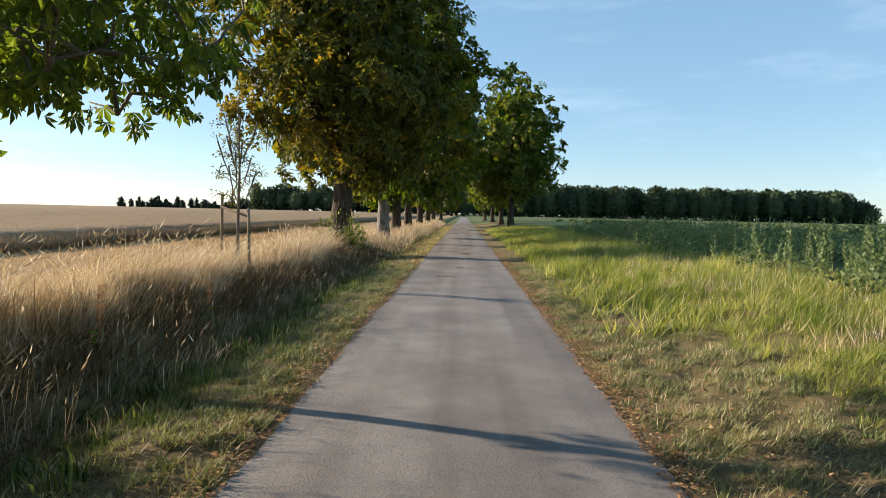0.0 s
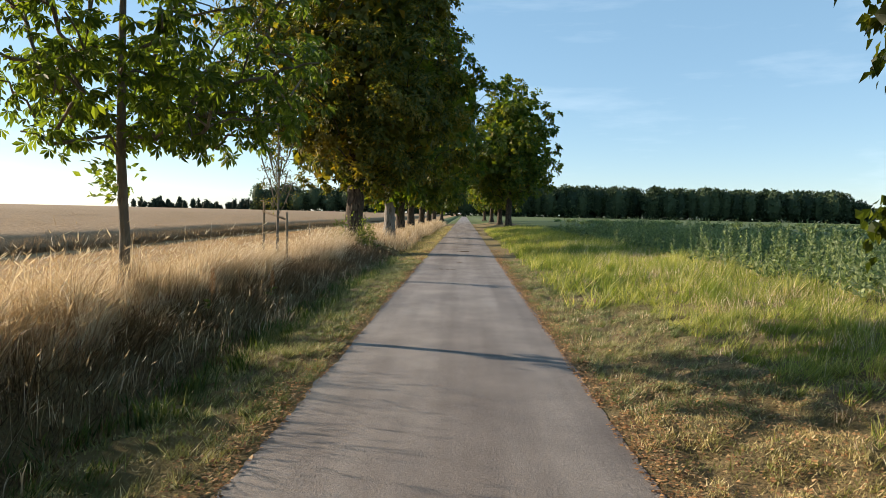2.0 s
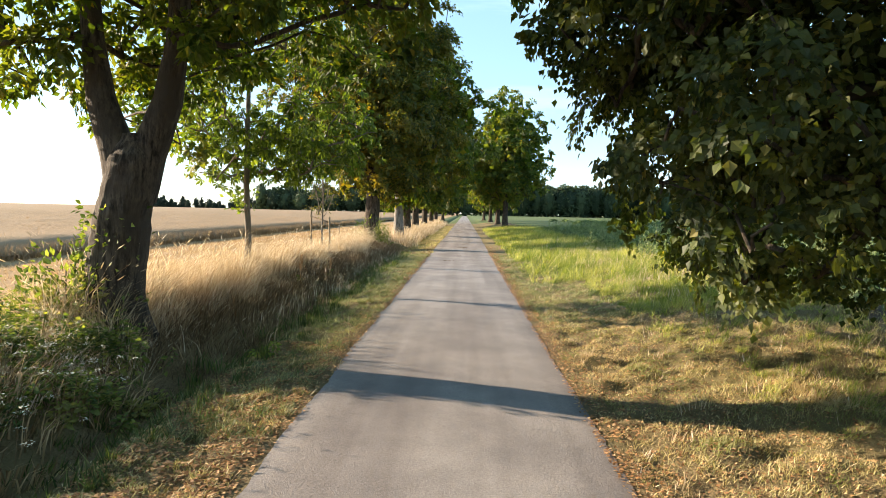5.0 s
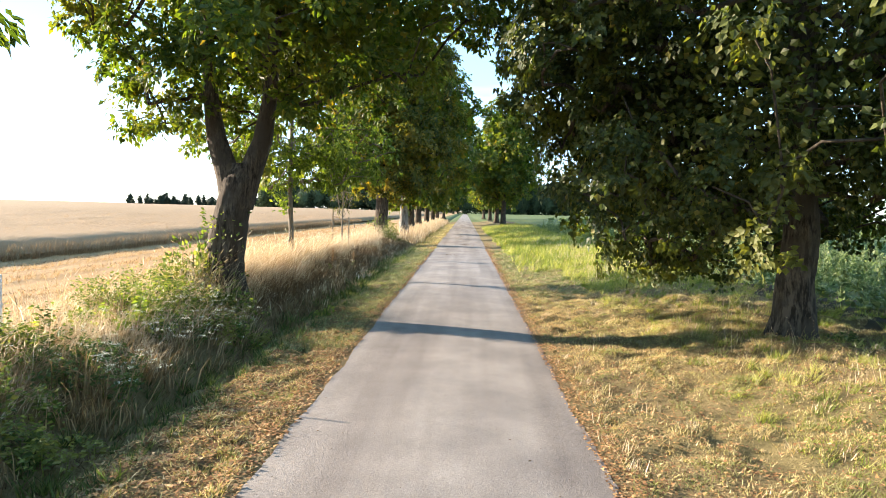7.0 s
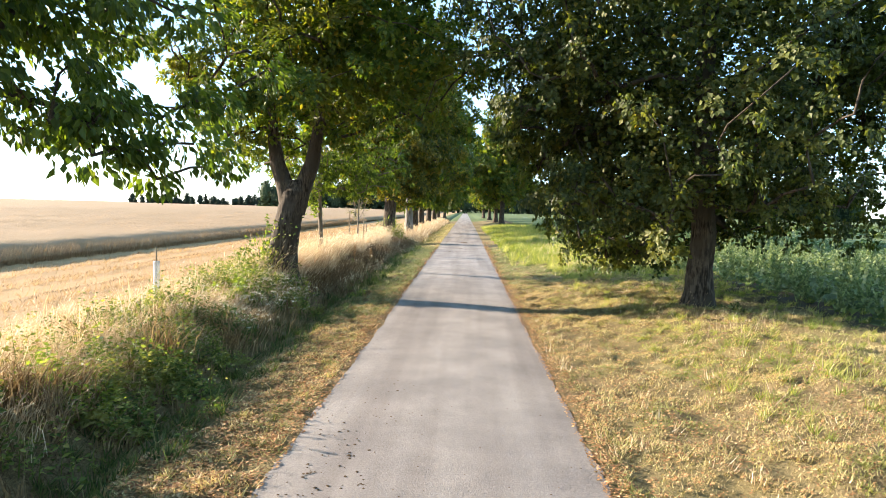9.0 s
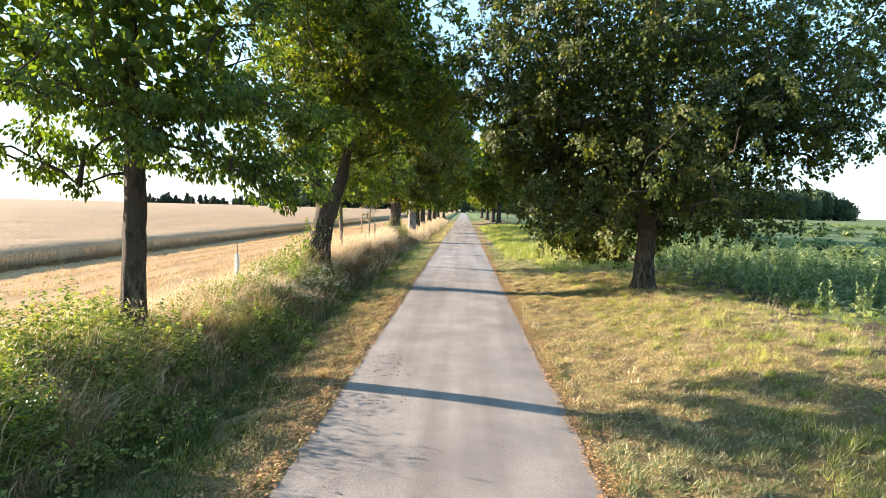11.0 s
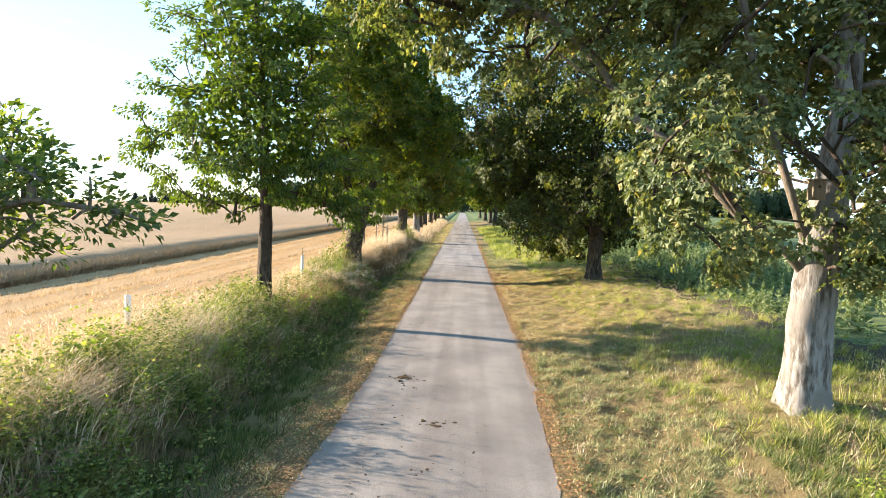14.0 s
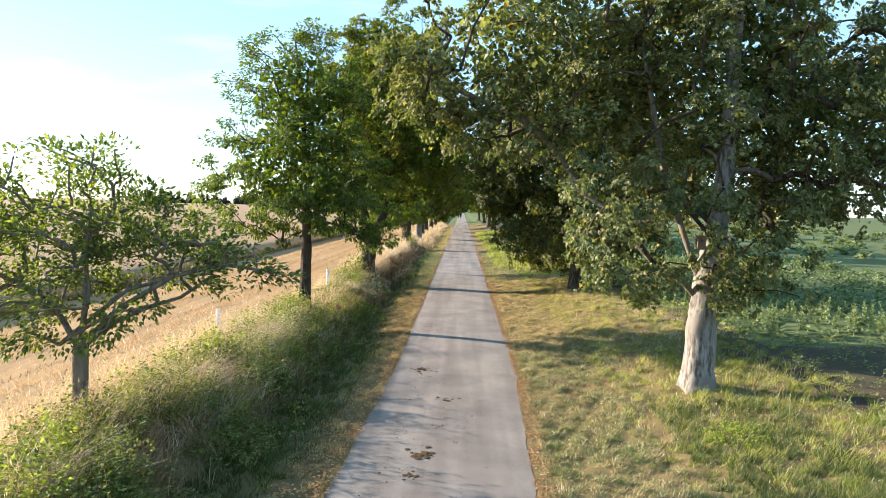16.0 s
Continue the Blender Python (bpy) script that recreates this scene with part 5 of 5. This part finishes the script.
tufts(1.6, 7.4, -14, 3, 2600, 13, 0.035, 0.1, 0.011, TURF, "straw-coloured tufts in the dry turf")
tufts(2.6, 7.0, -13, 2, 520, 16, 0.035, 0.09, 0.011, GREEN_GRASS, "green tufts in the dry turf")
tufts(3.3, 5.4, -9.6, -6.2, 330, 18, 0.04, 0.1, 0.012, GREEN_GRASS, "patch of fresh green grass in the dry turf")
tufts(1.6, 4.2, 3, 22, 1000, 22, 0.07, 0.17, 0.012, TURF_GREEN, "small tufts in the dry turf")
tufts(3.4, 8.8, -27, 22, 1700, 26, 0.08, 0.27, 0.013, GREEN_GRASS, "grass tufts in the meadow")
tufts(3.9, 6.4, -25, -20.4, 340, 28, 0.1, 0.26, 0.014, LUSH_AND_SHADE_GRASS, "lush dark green grass beyond the worn strip")
stuff("verge_straw", [sheaves(60, 12, 3.5, 3.85, -25.5, -19, 0.08, 0.16, 0.6, 0.012, 0.05, (0.0, 0.0), seg=1)], DEAD_GRASS, "dead brown grass along a worn strip", "grass")
stuff("meadow_grass", [sheaves(520, 18, 3.6, 8.2, 2.5, 24, 0.18, 0.42, 0.5, 0.011, 0.08, (0.3, -0.2), seg=1), sheaves(130, 18, 4.4, 8.0, -26, -15, 0.18, 0.4, 0.5, 0.011, 0.08, (0.3, -0.2), seg=1)], GREEN_GRASS, "leaning clumps of tall meadow grass", "grass")
stuff("verge_straw", [sheaves(26, 12, 1.62, 1.95, -15, -4, 0.08, 0.2, 0.5, 0.01, 0.05, (0.0, 0.0), seg=1), sheaves(200, 12, 1.7, 5.0, -26, 10, 0.09, 0.2, 0.5, 0.011, 0.05, (0.2, 0.0), seg=1), sheaves(330, 14, 4.2, 8.2, 3, 30, 0.25, 0.5, 0.45, 0.011, 0.1, (0.3, -0.1), seg=1)], STRAW, "bleached straw clumps in the verge", "grass")
turf(2.4, 8.5, 9, 70, 50000, 0.15, 0.5, 0.03, GREEN_GRASS, "green meadow grass further along the lane", 0.12)
turf(-3.3, -1.55, 20, 90, 14000, 0.05, 0.14, 0.035, TURF, "dry turf further along the lane", 0.1)
q = scatter(gr, 2200, 3.9, 8.0, -27, 40, 0.25)
stuff("meadow_stalks", [seed_heads(q, gr.uniform(0.15, 0.45, len(q)), 0.25, gr, 0.06)], STRAW, "thin dry seed stalks in the meadow", "grass")

# spiky crop on the meadow side
def crop_edge(n, x0, x1, y0, y1, h0, h1):
    p = scatter(gr, n, x0, x1, y0, y1, 0.0, False)
    p[:, 0] += np.interp(p[:, 1], [-14, 8, 30, 80], [1.4, 0.0, 0.6, 0.8])
    return p, gr.uniform(h0, h1, n) * np.interp(p[:, 1], [-14, -3, 5], [0.5, 0.65, 1.0])


p, h = crop_edge(1150, 6.8, 14, -14, 46, 0.7, 1.5)
weeds("crop", "tall spiky leafy weeds at the field edge", p, h, 46, 0.1, SPIRE_LEAF, gr, SLIVER, 0.05, up=0.9)
p, h = crop_edge(2600, 7.2, 24, -15, 60, 0.25, 0.6)
weeds("crop", "low broad-leaved crop plants in rows", p, h, 22, 0.18, CROP_LEAF, gr, SLIVER, 0.3, False)
p = scatter(gr, 3400, 18, 80, -30, 130, 0.3, False)
weeds("crop", "broad field of leafy green crop", p, gr.uniform(0.35, 0.7, len(p)), 9, 0.45, CROP_LEAF, gr, SLIVER, 0.6, False)
p = scatter(gr, 1300, 12.6, 30, -34, -13, 0.15, False)
weeds("crop", "tall spiky crop beyond the bare soil", p, gr.uniform(0.5, 1.1, len(p)), 30, 0.11, SPIRE_LEAF, gr, SLIVER, 0.06, up=0.8)
p = scatter(gr, 160, 7.2, 12, -23, -14, 0.0, False)
weeds("crop", "sparse weeds on the bare soil", p, gr.uniform(0.15, 0.45, len(p)), 22, 0.08, CROP_LEAF, gr, LONG_KITE, 0.1)

# fallen leaves along the edges
def fallen(x0, x1, y0, y1, n, size, tilt=0.25, wide=1.5):
    p = scatter(gr, n, x0, x1, y0, y1)
    p = p[(hump(p[:, 0], p[:, 1]) > gr.uniform(-0.06, -0.01, n)) & ((np.abs(p[:, 0] - 3.65) > 0.16) | (p[:, 1] > -19.0))]
    n = len(p)
    a = gr.uniform(0, 2 * math.pi, n)
    way = np.stack([np.cos(a), np.sin(a), gr.normal(size=n) * tilt], 1)
    pos = np.stack([p[:, 0], p[:, 1], ground_z(p[:, 0], p[:, 1]) + np.where(np.abs(p[:, 0] - road_shift(p[:, 1])) < 1.56, 0.012, 0.022) + gr.uniform(0, 0.012, n)], 1)
    return stamp(SLIVER[0] * np.array([1, wide, 1]), SLIVER[1], pos, leaf_axes(way, gr, 0.85), size * gr.uniform(0.6, 1.3, n))


stuff("fallen_leaves", [fallen(1.42, 1.9, -27, 30, 9000, 0.032), fallen(-2.0, -1.48, -15, 30, 7000, 0.03), fallen(1.8, 6.0, -15, 4, 34000, 0.028), fallen(-2.95, -1.6, -14, 0.5, 23000, 0.034), fallen(-2.35, -1.55, -27, -14, 8000, 0.032), fallen(1.9, 3, -27, 20, 4000, 0.035), fallen(1.43, 1.74, -27, 24, 17000, 0.028), fallen(-1.75, -1.46, -27, 24, 8000, 0.036)], FALLEN, "brown fallen leaves along the lane", "leaves")
stuff("dry_mat", [fallen(1.6, 6.8, -16, 4, 28000, 0.045, 0.9, 0.4), fallen(-3.0, -1.6, -13, 2, 10000, 0.05, 0.7, 0.4)], TURF, "dense mat of dead clippings in the dry turf", "grass")
stuff("short_turf", [fallen(1.6, 7.4, -27, -15, 30000, 0.065, 1.0, 0.35)], TURF_GREEN, "dense short grey-green turf", "grass")


# ---- small things ----
def box_bm(sx, sy, sz, bevel=0.006):
    bm = bmesh.new()
    bmesh.ops.create_cube(bm, size=1.0)
    bmesh.ops.scale(bm, vec=(sx, sy, sz), verts=bm.verts)
    bmesh.ops.bevel(bm, geom=bm.edges[:], offset=bevel, segments=1, affect="EDGES")
    return bm


def bm_mesh(name, bm, material):
    me = bpy.data.meshes.new(name)
    bm.to_mesh(me)
    bm.free()
    me.materials.append(material)
    return me


def round_stake(h, r, rng, tilt=(0.0, 0.0)):
    k = np.linspace(0, 1, 7)
    path = np.stack([tilt[0] * k * h, tilt[1] * k * h, -0.2 + k * (h + 0.2)], 1)
    return tube(path, np.full(7, r) * (1 - 0.12 * k), 8, 0.03, rng)


sr = np.random.default_rng(8)
support = tagged(new("tree_support"), "two weathered wooden stakes with a crossbar holding a sapling", "tree stake")
support.location = on_ground(-5.43, 14.95)
part("stake", smooth(tri_mesh("stake", *round_stake(1.92, 0.04, sr, (0.01, 0)), STAKE_WOOD)), support).location = (-0.43, 0.25, 0)
part("stake", smooth(tri_mesh("stake", *round_stake(1.6, 0.04, sr, (-0.015, 0)), STAKE_WOOD)), support).location = (0.43, -0.25, 0)
part("crossbar", smooth(tri_mesh("crossbar", *tube([(-0.45, 0.25, 1.62), (0, 0, 1.5), (0.43, -0.25, 1.38)], [0.03, 0.03, 0.03], 8), STAKE_WOOD)), support)
lone = tagged(new("stake", smooth(tri_mesh("stake", *round_stake(1.15, 0.035, sr), STAKE_WOOD))), "short weathered wooden stake in dry grass", "stake")
lone.location = on_ground(-5.8, 20.6)

PLASTIC, *_, pp = node_mat("white_plastic_mesh")
pp.inputs["Base Color"].default_value = (0.62, 0.64, 0.66, 1)
pp.inputs["Roughness"].default_value = 0.5


def guard(label, x, y, h, stick):
    """A perforated plastic trunk guard on a thin stick."""
    root = tagged(new("tree_guard"), label, "tree guard")
    root.location = on_ground(x, y)
    part("stake", smooth(tri_mesh("stake", *round_stake(stick, 0.016, sr), STAKE_WOOD)), root)
    strips = []
    for turn in (1, -1):
        for k in range(8):
            t = np.linspace(0, 1, 26)
            a = turn * t * 3.2 * math.pi + k * math.pi / 4
            strips.append(tube(np.stack([0.05 * np.cos(a), 0.05 * np.sin(a), t * h], 1), np.full(26, 0.0075), 4))
    for z in np.linspace(0.02, h, 9):
        a = np.linspace(0, 2 * math.pi, 13)
        strips.append(tube(np.stack([0.052 * np.cos(a), 0.052 * np.sin(a), np.full(13, z)], 1), np.full(13, 0.008), 4))
    part("sleeve", tri_mesh("sleeve", *joined(strips), PLASTIC), root, "white perforated plastic sleeve")


guard("white mesh tree guard on a thin stick among weeds", -5.65, -5.87, 1.02, 1.3)
guard("white mesh tree guard standing in verge weeds", -6.03, -17.16, 1.12, 1.0)

# nesting box on the pale maple
nest = tagged(new("nest_box"), "small grey wooden nesting box hung on a maple limb", "nest box")
nest.location = (4.85, -19.98, 3.45)
part("body", bm_mesh("body", box_bm(0.17, 0.15, 0.26), STAKE_WOOD), nest)
lid = part("roof", bm_mesh("roof", box_bm(0.21, 0.21, 0.022, 0.004), STAKE_WOOD), nest)
lid.location = (0, -0.01, 0.14)
# No hole is cut: a dark disc carries the shade of the opening.
part("entrance", smooth(tri_mesh("entrance", *tube([(0, -0.07, 0.05), (0, -0.0785, 0.05)], [0.018, 0.018], 12), DARK_SOIL)), nest, "dark disc standing in for a shaded entrance hole")

# clods of earth and dung on the lane
CLOD = ground_mat("dark_clod", (0.045, 0.03, 0.018), (0.15, 0.1, 0.06), (0.09, 0.06, 0.035), 60.0, 3.0, 0.8)


def lump(rng, r, flat):
    bm = bmesh.new()
    bmesh.ops.create_icosphere(bm, subdivisions=1 if r < 0.025 else 2, radius=r)
    ph = rng.uniform(0, 9, 3)
    for v in bm.verts:
        k = 1 + 0.35 * noise.noise(Vector(v.co) / r * 1.7 + Vector(ph))
        v.co = Vector((v.co.x * k, v.co.y * k, v.co.z * k * flat))
    return bm


def clod(x, y, size, n):
    rng = np.random.default_rng(int(abs(x * 1000) + abs(y * 100)))
    root = tagged(new("clod"), "crumbled dark clod of earth and dung on asphalt", "clod", "clods on the lane")
    root.location = (x, y, 0.02)
    for k in range(2 * n):
        r = size * rng.uniform(0.06, 0.24) + 0.004
        ob = part("lump", bm_mesh("lump", lump(rng, r, 0.26), CLOD), root)
        ob.location = (rng.normal() * size * 0.65, rng.normal() * size * 0.5, r * 0.2)
        ob.rotation_euler = (0, 0, rng.uniform(0, 6))


for cx, cy, cs, cn in ((-0.17, -19.8, 0.16, 9), (-0.29, -21.4, 0.1, 6), (0.06, -22.2, 0.07, 4), (-0.54, -22.8, 0.24, 14), (-0.63, -23.65, 0.16, 8), (-0.82, -17.4, 0.2, 9), (-0.5, -17.6, 0.09, 4), (-0.44, -19.1, 0.05, 3), (0.3, -20.3, 0.03, 2), (0.55, -23.2, 0.03, 2), (-0.1, -24.2, 0.06, 4), (0.09, 27.9, 0.24, 10), (-0.43, 17.7, 0.16, 7), (0.6, 18.0, 0.06, 3), (-0.05, 20.8, 0.14, 6), (-1.13, -12.2, 0.05, 3), (-0.84, -11.8, 0.06, 3), (-0.65, -12.4, 0.05, 3), (0.36, -11.4, 0.04, 2)):
    clod(cx, cy, cs, cn)


def crumbs(n, x0, x1, y0, y1, size):
    p = scatter(gr, n, x0, x1, y0, y1)
    pos = np.stack([p[:, 0], p[:, 1], np.full(n, 0.022)], 1)
    O = (np.array([(0, 0, 0.5), (1, 0, 0), (0, 1, 0), (-1, 0, 0), (0, -1, 0)]), np.array([(0, 1, 2), (0, 2, 3), (0, 3, 4), (0, 4, 1)]))
    a = gr.uniform(0, 6.3, n)
    ax = np.stack([np.stack([np.cos(a), np.sin(a), 0 * a], 1) * gr.uniform(0.6, 1.6, n)[:, None], np.stack([-np.sin(a), np.cos(a), 0 * a], 1), np.tile([0, 0, 1.0], (n, 1))], 1)
    return stamp(O[0], O[1], pos, ax, size * gr.uniform(0.4, 1.5, n))


stuff("crumbs", [crumbs(380, -1.4, 1.4, -26, -6, 0.009), crumbs(260, -1.3, 0.4, -14, -9, 0.012), crumbs(160, -0.9, 0.5, -25, -17, 0.016)], CLOD, "small dark crumbs scattered on the asphalt", "crumbs")

# white umbels among the weeds
n = 130
p = np.stack([gr.normal(-3.85, 0.4, n), gr.uniform(-7.2, -2.6, n)], 1)
pos = np.stack([p[:, 0], p[:, 1], ground_z(p[:, 0], p[:, 1]) + gr.uniform(0.35, 0.75, n)], 1)
k = 14
pp2 = np.repeat(pos, k, 0) + gr.normal(size=(n * k, 3)) * np.array([0.03, 0.03, 0.008])
w2 = gr.normal(size=(n * k, 3)) * np.array([1, 1, 0.2])
stuff("umbels", [stamp(KITE[0], KITE[1], pp2, leaf_axes(w2, gr, 0.8), 0.022 * gr.uniform(0.7, 1.3, n * k))], WHITE_FLOWER, "white umbel flowers in the verge", "flowers")
